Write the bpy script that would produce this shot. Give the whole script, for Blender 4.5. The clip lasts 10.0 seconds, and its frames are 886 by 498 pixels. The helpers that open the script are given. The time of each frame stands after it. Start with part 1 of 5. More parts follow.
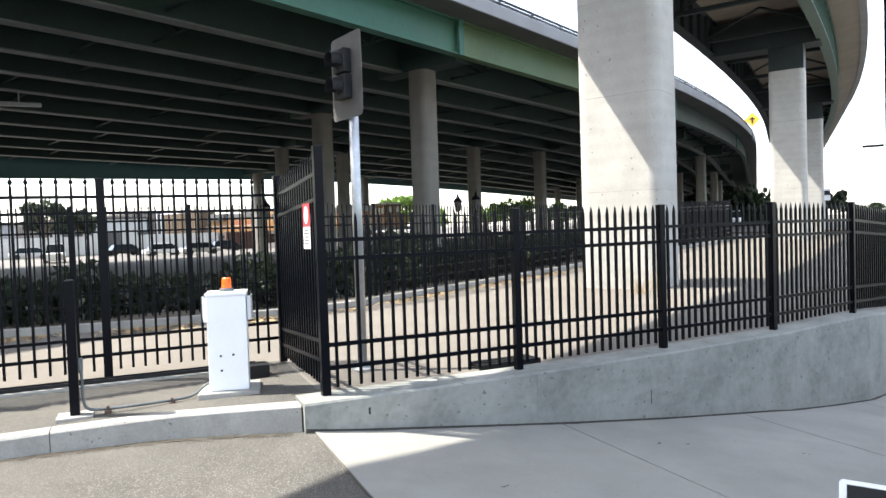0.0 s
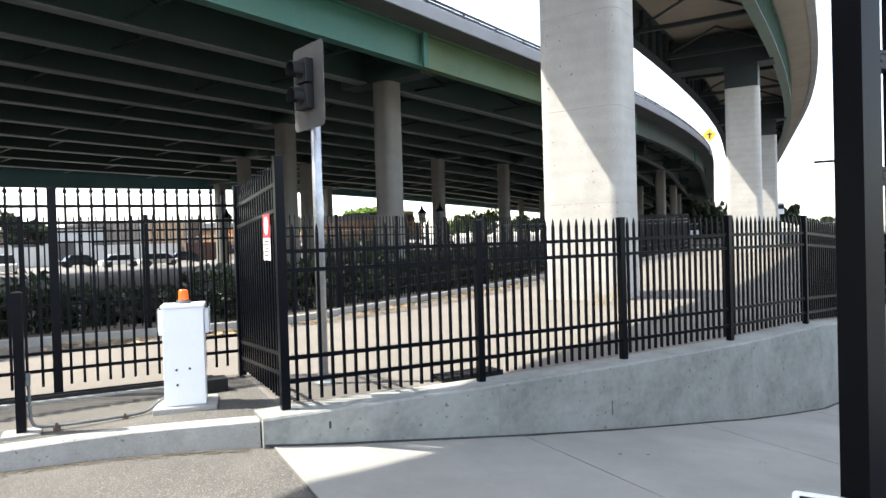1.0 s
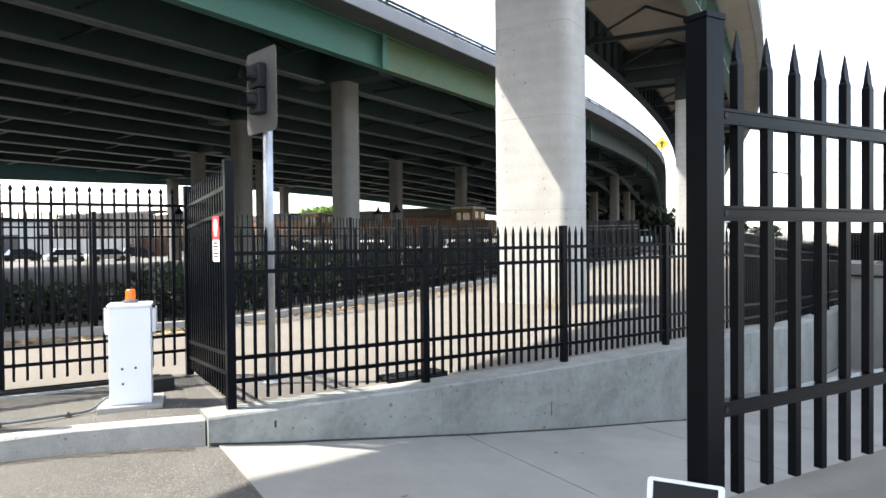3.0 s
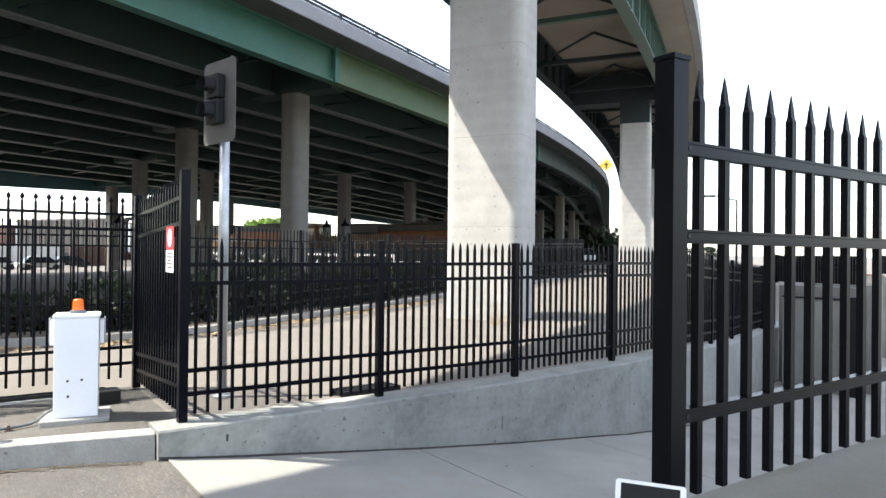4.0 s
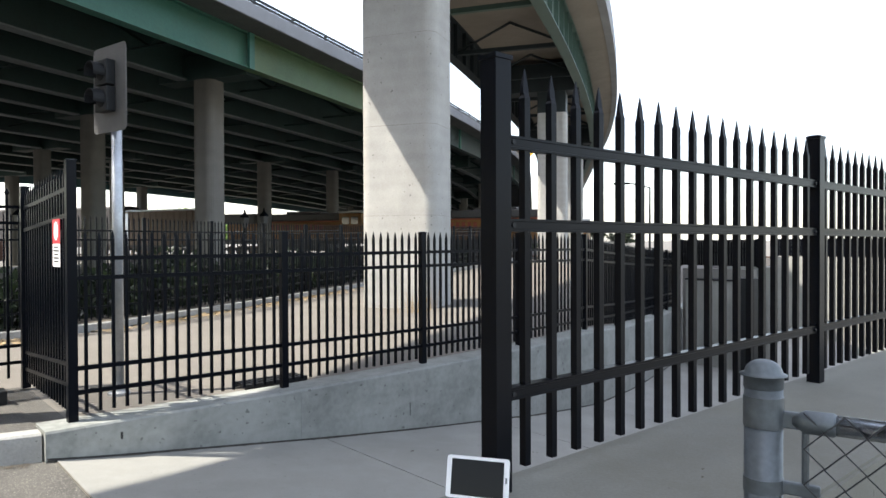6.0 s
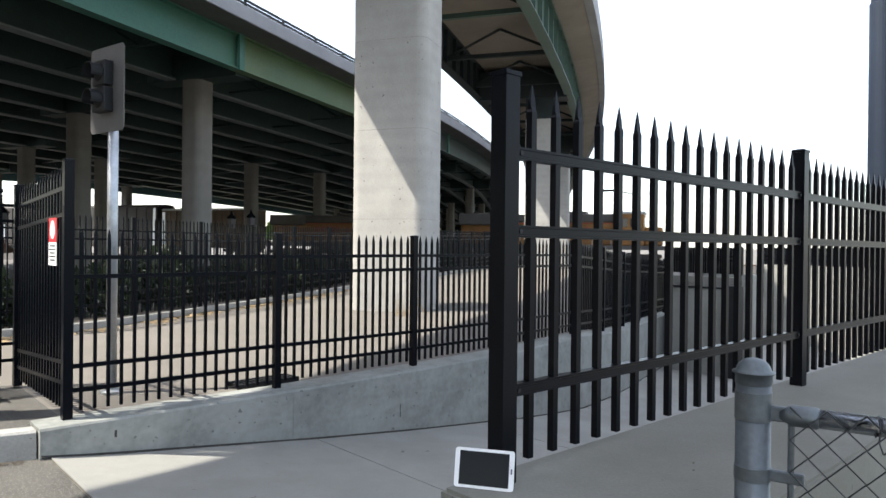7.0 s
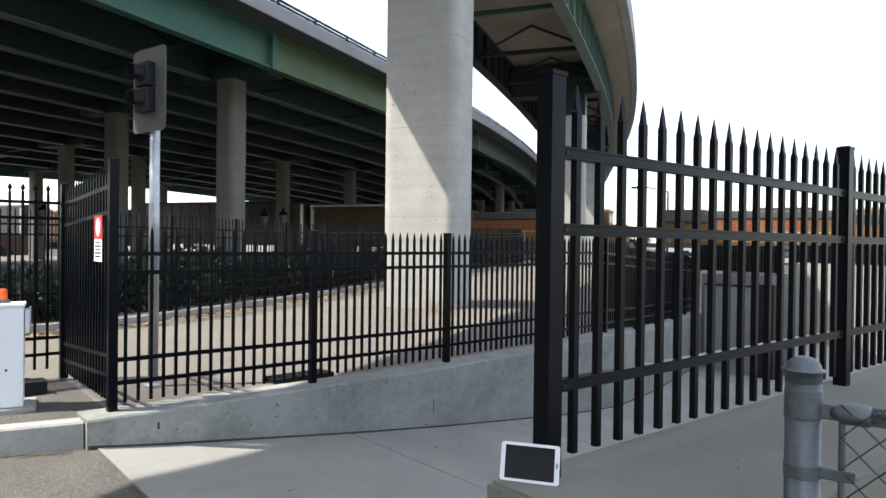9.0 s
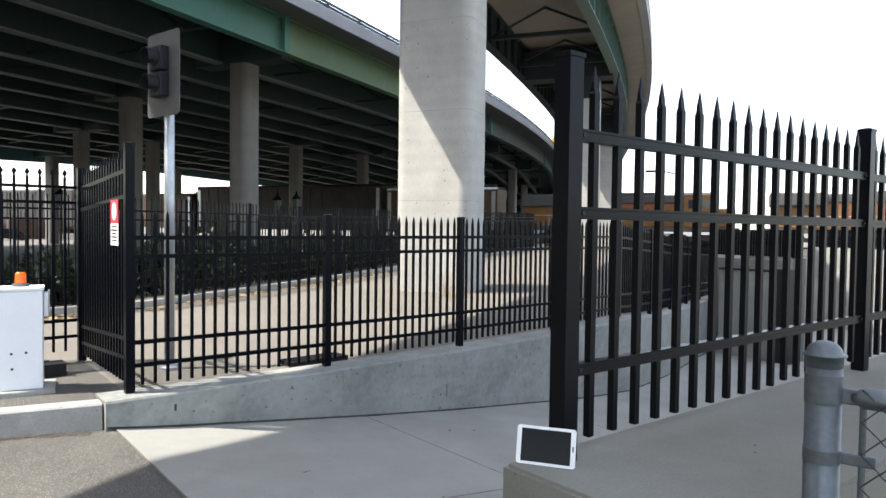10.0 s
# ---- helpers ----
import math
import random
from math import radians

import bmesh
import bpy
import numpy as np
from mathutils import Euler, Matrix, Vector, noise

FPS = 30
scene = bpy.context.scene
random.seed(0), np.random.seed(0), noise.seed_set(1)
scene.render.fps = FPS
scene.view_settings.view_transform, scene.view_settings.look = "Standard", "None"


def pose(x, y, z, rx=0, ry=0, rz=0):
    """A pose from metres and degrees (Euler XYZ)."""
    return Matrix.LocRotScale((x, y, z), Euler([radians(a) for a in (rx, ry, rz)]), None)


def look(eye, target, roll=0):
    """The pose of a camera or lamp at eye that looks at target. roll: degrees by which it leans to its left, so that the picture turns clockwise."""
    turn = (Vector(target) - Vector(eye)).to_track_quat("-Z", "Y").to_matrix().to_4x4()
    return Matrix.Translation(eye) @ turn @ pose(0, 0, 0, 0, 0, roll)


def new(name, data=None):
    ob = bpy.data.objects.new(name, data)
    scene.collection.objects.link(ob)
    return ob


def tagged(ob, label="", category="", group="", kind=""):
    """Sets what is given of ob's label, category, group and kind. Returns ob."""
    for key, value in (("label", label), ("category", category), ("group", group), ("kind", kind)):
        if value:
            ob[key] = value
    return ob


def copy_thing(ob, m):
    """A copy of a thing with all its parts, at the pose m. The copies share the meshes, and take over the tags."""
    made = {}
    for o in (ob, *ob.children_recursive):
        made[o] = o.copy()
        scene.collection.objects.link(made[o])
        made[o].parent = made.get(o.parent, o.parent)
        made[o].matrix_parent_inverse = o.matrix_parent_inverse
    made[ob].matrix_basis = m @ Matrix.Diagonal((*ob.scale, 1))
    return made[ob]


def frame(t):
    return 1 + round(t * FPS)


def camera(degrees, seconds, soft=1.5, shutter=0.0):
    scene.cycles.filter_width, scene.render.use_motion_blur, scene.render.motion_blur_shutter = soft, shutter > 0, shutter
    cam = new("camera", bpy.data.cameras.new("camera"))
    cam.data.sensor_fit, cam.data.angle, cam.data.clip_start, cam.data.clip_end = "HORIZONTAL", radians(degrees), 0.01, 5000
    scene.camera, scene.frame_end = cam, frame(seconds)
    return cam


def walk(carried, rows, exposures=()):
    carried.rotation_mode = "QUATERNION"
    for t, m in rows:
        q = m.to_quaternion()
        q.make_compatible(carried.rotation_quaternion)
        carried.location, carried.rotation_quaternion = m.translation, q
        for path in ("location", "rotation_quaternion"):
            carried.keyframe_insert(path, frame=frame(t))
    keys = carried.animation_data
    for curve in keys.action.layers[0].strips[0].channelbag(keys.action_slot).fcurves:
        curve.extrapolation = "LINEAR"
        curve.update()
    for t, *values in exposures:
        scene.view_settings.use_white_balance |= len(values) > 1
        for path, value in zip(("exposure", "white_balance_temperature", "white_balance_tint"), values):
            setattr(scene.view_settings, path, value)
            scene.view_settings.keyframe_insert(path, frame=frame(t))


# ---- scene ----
cam = camera(66.3, 10.0)
PATH = [
    (0, (-1.625, -6.753, 1.965), (-0.819, -4.923, 1.9), -1.9),
    (0.5, (-1.619, -6.752, 1.966), (-0.798, -4.929, 1.908), -1.8),
    (1, (-1.595, -6.737, 1.964), (-0.693, -4.952, 1.93), -1.7),
    (1.5, (-1.614, -6.742, 1.991), (-0.633, -5.0, 1.992), -1.0),
    (2, (-1.58, -6.833, 2.002), (-0.596, -5.092, 2.03), -1.5),
    (2.5, (-1.55, -6.969, 2.009), (-0.56, -5.232, 1.967), -0.9),
    (4, (-1.756, -7.041, 2.015), (-0.612, -5.401, 2.026), 0.6),
    (4.5, (-1.653, -7.127, 2.013), (-0.4, -5.568, 2.006), 1.2),
    (5, (-1.581, -7.198, 2.015), (-0.28, -5.679, 1.983), 0.5),
    (5.5, (-1.561, -7.24, 2.021), (-0.251, -5.729, 1.993), -0.1),
    (7, (-1.735, -7.308, 2.021), (-0.389, -5.829, 2.011), 0.6),
    (7.5, (-1.784, -7.325, 2.017), (-0.402, -5.879, 1.988), 1.3),
    (8, (-1.797, -7.303, 2.02), (-0.432, -5.84, 1.998), 1.8),
    (8.5, (-1.795, -7.3, 2.024), (-0.436, -5.832, 2.006), 1.5),
    (9, (-1.806, -7.303, 2.022), (-0.525, -5.768, 2.003), 0.7),
    (9.5, (-1.802, -7.298, 2.019), (-0.508, -5.774, 1.97), 1.1),
    (10, (-1.812, -7.291, 2.02), (-0.559, -5.733, 1.954), 0.7),
]
walk(cam, [(t, look(eye, target, roll)) for t, eye, target, roll in PATH], exposures=[(0.0, 1.77), (2.5, 1.81), (4.0, 1.66), (5.0, 1.47), (7.0, 1.27), (8.5, 1.11), (9.2, 1.24), (10.0, 1.42)])

# ---------------------------------------------------------------- light
SUN_AZ, SUN_EL = 153.0, 53.8          # where the sun stands, degrees from +x, and its height
world = bpy.data.worlds.new("sky")
scene.world = world
world.use_nodes = True
wn = world.node_tree.nodes
sky = wn.new("ShaderNodeTexSky")
sky.sky_type = "NISHITA"
sky.sun_disc = False
sky.sun_elevation, sky.sun_rotation = radians(SUN_EL), radians(90 - SUN_AZ)
sky.dust_density, sky.ozone_density, sky.air_density = 1.5, 1.0, 1.0
wn["Background"].inputs["Strength"].default_value = 0.15
# a bright thin veil of haze over the whole sky
veil = wn.new("ShaderNodeMix")
veil.data_type, veil.blend_type = "RGBA", "ADD"
veil.inputs["Factor"].default_value = 1.0
veil.inputs[7].default_value = (2.08, 1.92, 1.70, 1)
world.node_tree.links.new(sky.outputs["Color"], veil.inputs[6])
world.node_tree.links.new(veil.outputs[2], wn["Background"].inputs["Color"])
sun_data = bpy.data.lights.new("sun", "SUN")
sun_data.energy, sun_data.angle, sun_data.color = 4.3, radians(0.53), (1.0, 0.95, 0.86)
sun = new("sun", sun_data)
SUN_WAY = Vector((-math.cos(radians(SUN_AZ)) * math.cos(radians(SUN_EL)), -math.sin(radians(SUN_AZ)) * math.cos(radians(SUN_EL)), -math.sin(radians(SUN_EL))))
sun.matrix_world = look((0, 0, 60), Vector((0, 0, 60)) + SUN_WAY)


# ---------------------------------------------------------------- materials
def mat(name, color, rough=0.7, metal=0.0, vary=0.25, scale=3.0, fine=60.0, bump=0.15, dirt=None, dirt_amount=0.0, bands=0.0, random_hue=0.0, spec=0.5, speck=None, speck_scale=120.0, speck_cut=0.68):
    """A painted, cast or earthen surface: base colour, large stains, fine grain and relief."""
    m = bpy.data.materials.new(name)
    m.use_nodes = True
    n, k = m.node_tree.nodes, m.node_tree.links
    b = n["Principled BSDF"]
    b.inputs["Roughness"].default_value, b.inputs["Metallic"].default_value = rough, metal
    b.inputs["Specular IOR Level"].default_value = spec
    tc = n.new("ShaderNodeTexCoord")
    big, small = n.new("ShaderNodeTexNoise"), n.new("ShaderNodeTexNoise")
    big.inputs["Scale"].default_value, big.inputs["Detail"].default_value = scale, 6.0
    big.inputs["Roughness"].default_value = 0.65
    small.inputs["Scale"].default_value, small.inputs["Detail"].default_value = fine, 3.0
    for t in (big, small):
        k.new(tc.outputs["Object"], t.inputs["Vector"])
    both = n.new("ShaderNodeMath")
    both.operation = "MULTIPLY_ADD"
    k.new(small.outputs["Fac"], both.inputs[0])
    both.inputs[1].default_value = 0.45
    k.new(big.outputs["Fac"], both.inputs[2])
    fac = both.outputs[0]
    if bands:
        wave = n.new("ShaderNodeTexWave")
        wave.bands_direction = "Z"
        wave.inputs["Scale"].default_value, wave.inputs["Distortion"].default_value = bands, 1.5
        wave.inputs["Detail"].default_value, wave.inputs["Detail Scale"].default_value = 3.0, 0.6
        k.new(tc.outputs["Object"], wave.inputs["Vector"])
        more = n.new("ShaderNodeMath")
        more.operation = "MULTIPLY_ADD"
        k.new(wave.outputs["Fac"], more.inputs[0])
        more.inputs[1].default_value = 0.08
        k.new(fac, more.inputs[2])
        fac = more.outputs[0]
    ramp = n.new("ShaderNodeValToRGB")
    lo = [c * (1 - vary) for c in color]
    hi = [min(1.0, c * (1 + vary * 0.7)) for c in color]
    ramp.color_ramp.elements[0].position, ramp.color_ramp.elements[1].position = 0.45, 1.0 + (0.15 if bands else 0.0)
    ramp.color_ramp.elements[0].color, ramp.color_ramp.elements[1].color = (*lo, 1), (*hi, 1)
    k.new(fac, ramp.inputs["Fac"])
    out = ramp.outputs["Color"]
    if dirt:
        spot = n.new("ShaderNodeTexNoise")
        spot.inputs["Scale"].default_value, spot.inputs["Detail"].default_value = scale * 0.45, 8.0
        spot.inputs["Roughness"].default_value = 0.75
        k.new(tc.outputs["Object"], spot.inputs["Vector"])
        cut = n.new("ShaderNodeMapRange")
        cut.inputs["From Min"].default_value, cut.inputs["From Max"].default_value = 0.5, 0.72
        cut.inputs["To Max"].default_value = dirt_amount
        k.new(spot.outputs["Fac"], cut.inputs["Value"])
        mix = n.new("ShaderNodeMix")
        mix.data_type = "RGBA"
        k.new(cut.outputs[0], mix.inputs["Factor"])
        k.new(out, mix.inputs[6])
        mix.inputs[7].default_value = (*dirt, 1)
        out = mix.outputs[2]
    if speck:
        sn = n.new("ShaderNodeTexNoise")
        sn.inputs["Scale"].default_value, sn.inputs["Detail"].default_value = speck_scale, 1.0
        k.new(tc.outputs["Object"], sn.inputs["Vector"])
        sc_ = n.new("ShaderNodeMapRange")
        sc_.inputs["From Min"].default_value, sc_.inputs["From Max"].default_value = speck_cut, speck_cut + 0.06
        sc_.inputs["To Max"].default_value = 0.75
        k.new(sn.outputs["Fac"], sc_.inputs["Value"])
        mx = n.new("ShaderNodeMix")
        mx.data_type = "RGBA"
        k.new(sc_.outputs[0], mx.inputs["Factor"])
        k.new(out, mx.inputs[6])
        mx.inputs[7].default_value = (*speck, 1)
        out = mx.outputs[2]
    if random_hue:
        info, hsv = n.new("ShaderNodeObjectInfo"), n.new("ShaderNodeHueSaturation")
        rng = n.new("ShaderNodeMapRange")
        rng.inputs["To Min"].default_value, rng.inputs["To Max"].default_value = 1 - random_hue, 1 + random_hue
        k.new(info.outputs["Random"], rng.inputs["Value"])
        k.new(rng.outputs[0], hsv.inputs["Value"])
        k.new(out, hsv.inputs["Color"])
        out = hsv.outputs["Color"]
    k.new(out, b.inputs["Base Color"])
    if bump:
        bm_ = n.new("ShaderNodeBump")
        bm_.inputs["Strength"].default_value, bm_.inputs["Distance"].default_value = bump, 0.02
        k.new(fac, bm_.inputs["Height"])
        k.new(bm_.outputs["Normal"], b.inputs["Normal"])
    return m


def leaf_mat(name, color):
    m = bpy.data.materials.new(name)
    m.use_nodes = True
    n, k = m.node_tree.nodes, m.node_tree.links
    b = n["Principled BSDF"]
    b.inputs["Roughness"].default_value = 0.6
    geo, ramp = n.new("ShaderNodeNewGeometry"), n.new("ShaderNodeValToRGB")
    ramp.color_ramp.elements[0].color = (*[c * 0.6 for c in color], 1)
    ramp.color_ramp.elements[1].color = (*[c * 1.5 for c in color], 1)
    k.new(geo.outputs["Random Per Island"], ramp.inputs["Fac"])
    k.new(ramp.outputs["Color"], b.inputs["Base Color"])
    tl = n.new("ShaderNodeBsdfTranslucent")
    k.new(ramp.outputs["Color"], tl.inputs["Color"])
    mix = n.new("ShaderNodeMixShader")
    mix.inputs[0].default_value = 0.4
    k.new(b.outputs[0], mix.inputs[1])
    k.new(tl.outputs[0], mix.inputs[2])
    k.new(mix.outputs[0], n["Material Output"].inputs["Surface"])
    return m


def glass_mat(name, color=(0.02, 0.025, 0.03), rough=0.05, spec=0.5):
    m = bpy.data.materials.new(name)
    m.use_nodes = True
    b = m.node_tree.nodes["Principled BSDF"]
    b.inputs["Base Color"].default_value = (*color, 1)
    b.inputs["Roughness"].default_value = rough
    b.inputs["Specular IOR Level"].default_value = spec
    return m


M_BLACK = mat("black_powder_coat", (0.0026, 0.0034, 0.0056), 0.34, vary=0.3, scale=9, fine=220, bump=0.03, spec=0.11)
M_WALL = mat("cast_concrete", (0.228, 0.236, 0.216), 0.85, vary=0.34, scale=1.9, fine=14, bump=0.18, dirt=(0.330, 0.330, 0.305), dirt_amount=0.6, speck=(0.09, 0.09, 0.082), speck_scale=16.0, speck_cut=0.71)
M_KERB = mat("kerb_concrete", (0.305, 0.300, 0.278), 0.85, vary=0.26, scale=3, fine=40, bump=0.25, dirt=(0.185, 0.178, 0.155), dirt_amount=0.55, speck=(0.11, 0.105, 0.09), speck_scale=26.0, speck_cut=0.71)
M_WALK = mat("walk_concrete", (0.252, 0.248, 0.224), 0.85, vary=0.22, scale=0.9, fine=90, bump=0.12, dirt=(0.178, 0.172, 0.152), dirt_amount=0.45, speck=(0.12, 0.115, 0.10), speck_scale=30.0, speck_cut=0.73)
M_LEDGE = mat("ledge_concrete", (0.173, 0.170, 0.143), 0.85, vary=0.24, scale=1.1, fine=90, bump=0.12, dirt=(0.128, 0.118, 0.085), dirt_amount=0.7, speck=(0.1, 0.09, 0.08), speck_scale=34.0, speck_cut=0.74)
M_COLUMN = mat("column_concrete", (0.367, 0.358, 0.333), 0.85, vary=0.2, scale=0.8, fine=30, bump=0.15, bands=0.9, dirt=(0.283, 0.267, 0.233), dirt_amount=0.4, speck=(0.14, 0.13, 0.12), speck_scale=9.0, speck_cut=0.73)
M_FORM_JOINT = mat("form_joint_concrete", (0.30, 0.29, 0.265), 0.85, vary=0.3, scale=2.5, fine=30, bump=0.1)
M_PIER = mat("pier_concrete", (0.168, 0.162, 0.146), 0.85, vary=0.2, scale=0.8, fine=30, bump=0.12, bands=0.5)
M_DECK = mat("deck_concrete", (0.300, 0.306, 0.312), 0.85, vary=0.2, scale=0.5, fine=20, bump=0.1, dirt=(0.177, 0.177, 0.172), dirt_amount=0.4)
M_SOFFIT = mat("soffit_concrete", (0.264, 0.234, 0.198), 0.85, vary=0.2, scale=0.5, fine=20, bump=0.1, dirt=(0.161, 0.139, 0.117), dirt_amount=0.5)
M_ASPHALT = mat("worn_asphalt", (0.070, 0.066, 0.058), 0.9, vary=0.30, scale=1.3, fine=160, bump=0.5, dirt=(0.112, 0.103, 0.086), dirt_amount=0.55, speck=(0.27, 0.25, 0.215), speck_scale=95.0, speck_cut=0.605)
M_LOT = mat("dusty_paving", (0.148, 0.134, 0.114), 0.9, vary=0.18, scale=0.6, fine=110, bump=0.3, dirt=(0.115, 0.099, 0.082), dirt_amount=0.45, speck=(0.13, 0.11, 0.09), speck_scale=18.0, speck_cut=0.70)
M_YARD = mat("yard_ground", (0.125, 0.115, 0.10), 0.95, vary=0.25, scale=0.12, fine=6, bump=0.2, dirt=(0.119, 0.107, 0.090), dirt_amount=0.5)
M_SOIL = mat("planting_soil", (0.09, 0.075, 0.055), 0.95, vary=0.35, scale=1.5, fine=30, bump=0.6)
M_STRAW = mat("dry_litter", (0.36, 0.26, 0.14), 0.95, vary=0.4, scale=6, fine=60, bump=0.4)
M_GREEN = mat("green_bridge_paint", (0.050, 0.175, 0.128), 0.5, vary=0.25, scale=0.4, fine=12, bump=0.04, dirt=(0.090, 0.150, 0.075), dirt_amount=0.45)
# the bridge green again, with the shade under the deck put into the colour
M_GREEN_SHADE = mat("shaded_bridge_paint", (0.021, 0.050, 0.044), 0.6, vary=0.3, scale=0.5, fine=10, bump=0.04, dirt=(0.025, 0.025, 0.023), dirt_amount=0.5)
M_GREEN_OLD = mat("faded_green_bridge_paint", (0.105, 0.185, 0.090), 0.5, vary=0.25, scale=0.4, fine=12, bump=0.04, dirt=(0.150, 0.175, 0.075), dirt_amount=0.5)
M_GREEN_GREY = mat("grey_green_bridge_paint", (0.050, 0.082, 0.076), 0.55, vary=0.25, scale=0.4, fine=12, bump=0.04, dirt=(0.060, 0.066, 0.058), dirt_amount=0.5)
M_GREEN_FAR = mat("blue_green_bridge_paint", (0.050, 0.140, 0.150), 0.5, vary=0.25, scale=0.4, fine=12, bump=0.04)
# pale tone for light caught by flange edges and the far cross frames
M_LIT_STEEL = mat("lit_flange_paint", (0.185, 0.210, 0.205), 0.6, vary=0.3, scale=0.6, fine=10, bump=0.03, dirt=(0.05, 0.05, 0.045), dirt_amount=0.5)
# a darker concrete than the barrier's, for the bridge deck
M_DECK_DARK = mat("dark_deck_concrete", (0.10, 0.105, 0.10), 0.9, vary=0.3, scale=0.5, fine=12, bump=0.08)
# darker steel than the outer girder's, for inner girder, cross beams, braces and caps
M_RAMP_DARK = mat("dark_blue_grey_steel", (0.026, 0.036, 0.040), 0.55, vary=0.3, scale=0.6, fine=10, bump=0.04, spec=0.3)
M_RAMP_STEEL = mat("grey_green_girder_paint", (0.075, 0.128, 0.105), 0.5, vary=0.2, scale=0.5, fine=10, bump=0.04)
M_WIRE = mat("weathered_wire", (0.055, 0.058, 0.062), 0.5, metal=0.5, vary=0.3, scale=20, fine=90, bump=0.05)
M_RAIL = mat("bright_zinc_tube", (0.46, 0.48, 0.50), 0.24, metal=0.9, vary=0.2, scale=5, fine=60, bump=0.03)
M_GALV = mat("galvanised_steel", (0.42, 0.44, 0.46), 0.42, metal=0.75, vary=0.25, scale=6, fine=40, bump=0.04)
M_PIPE = mat("dull_zinc_pipe", (0.122, 0.138, 0.146), 0.45, metal=0.5, vary=0.36, scale=8, fine=60, bump=0.05)
M_WHITE = mat("white_enamel", (0.80, 0.81, 0.83), 0.35, vary=0.05, scale=2, fine=30, bump=0.01)
M_SIGNWHITE = mat("sign_white", (0.8, 0.8, 0.8), 0.4, vary=0.04, bump=0)
M_RED = mat("sign_red", (0.55, 0.03, 0.04), 0.4, vary=0.08, bump=0)
M_YELLOW = mat("sign_yellow", (0.75, 0.42, 0.03), 0.4, vary=0.08, bump=0)
M_INK = mat("sign_ink", (0.02, 0.02, 0.02), 0.5, vary=0.1, bump=0)
M_SIGNAL = mat("signal_dark_paint", (0.016, 0.017, 0.018), 0.5, vary=0.3, scale=5, fine=60, bump=0.03, spec=0.2)
M_PLATE = mat("backplate_aluminium", (0.082, 0.080, 0.077), 0.6, metal=0.1, vary=0.25, scale=4, fine=50, bump=0.03)
M_TRAIN_DARK = mat("sooty_car_paint", (0.035, 0.031, 0.028), 0.7, vary=0.4, scale=0.8, fine=8, bump=0.05, dirt=(0.10, 0.06, 0.04), dirt_amount=0.4)
M_TRAIN_BROWN = mat("oxide_car_paint", (0.063, 0.027, 0.016), 0.7, vary=0.3, scale=0.8, fine=8, bump=0.05)
# engine yellow and its dirt, darkened to hold the bridge's shade on the locomotives
M_ORANGE_SHADE = mat("shaded_engine_yellow", (0.205, 0.092, 0.016), 0.6, vary=0.35, scale=0.7, fine=8, bump=0.03, dirt=(0.070, 0.036, 0.018), dirt_amount=0.75)
M_ENGINE_GREY = mat("engine_grey_paint", (0.06, 0.058, 0.055), 0.6, vary=0.3, scale=0.8, fine=8, bump=0.04)
M_RUST = mat("rusty_steel", (0.10, 0.06, 0.04), 0.8, vary=0.4, scale=2, fine=30, bump=0.2)
# tan paint lowered so its colour holds the shade the boxcar runs through
M_TAN_SHADE = mat("shaded_tan_paint", (0.095, 0.063, 0.036), 0.7, vary=0.2, scale=0.7, fine=8, bump=0.03)
M_BARK = mat("bark", (0.12, 0.09, 0.06), 0.9, vary=0.4, scale=4, fine=30, bump=0.5)
M_LEAF = leaf_mat("bright_leaves", (0.16, 0.26, 0.05))
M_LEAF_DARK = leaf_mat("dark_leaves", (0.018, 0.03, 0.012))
M_GLASS = glass_mat("dark_glass")
M_SCREEN = glass_mat("tablet_glass", (0.006, 0.006, 0.007), 0.15, 0.12)
M_AMBER = glass_mat("amber_lens", (0.85, 0.13, 0.01), 0.2)
M_LENS = glass_mat("dark_signal_lens", (0.008, 0.008, 0.009), 0.5, 0.1)
M_RUBBER = mat("tyre_rubber", (0.02, 0.02, 0.02), 0.8, vary=0.2, bump=0.1)
# red lettering, darkened for the same shade as the engine yellow
M_LETTER = mat("shaded_red_lettering", (0.22, 0.045, 0.02), 0.6, vary=0.2, bump=0)
M_FILLER = mat("dirty_joint_filler", (0.030, 0.028, 0.024), 0.95, vary=0.45, scale=7, fine=60, bump=0.4)
M_BALLAST = mat("dark_ballast", (0.06, 0.055, 0.05), 0.95, vary=0.35, scale=3, fine=20, bump=0.5)
M_TIN = mat("pale_container_paint", (0.5, 0.5, 0.48), 0.6, vary=0.15, scale=0.6, fine=6, bump=0.05)
M_STEELBLUE = mat("blue_grey_pole_paint", (0.016, 0.023, 0.036), 0.55, vary=0.15, scale=0.8, fine=12, bump=0.02, spec=0.2)


# ---------------------------------------------------------------- mesh helpers
def mesh_of(name, bm, material, smooth=False):
    me = bpy.data.meshes.new(name)
    bm.normal_update()
    bm.to_mesh(me)
    bm.free()
    me.materials.append(material)
    if smooth:
        for p in me.polygons:
            p.use_smooth = True
    return me


def part(name, bm, material, parent=None, label="", smooth=False):
    ob = new(name, mesh_of(name, bm, material, smooth))
    ob.parent = parent
    if label:
        tagged(ob, label)
    return ob


def share(name, me, m, parent=None):
    ob = new(name, me)
    ob.parent = parent
    ob.matrix_basis = m
    return ob


def empty(name, label, category, group="", kind="", m=None):
    ob = new(name)
    if m is not None:
        ob.matrix_basis = m
    return tagged(ob, label, category, group, kind)


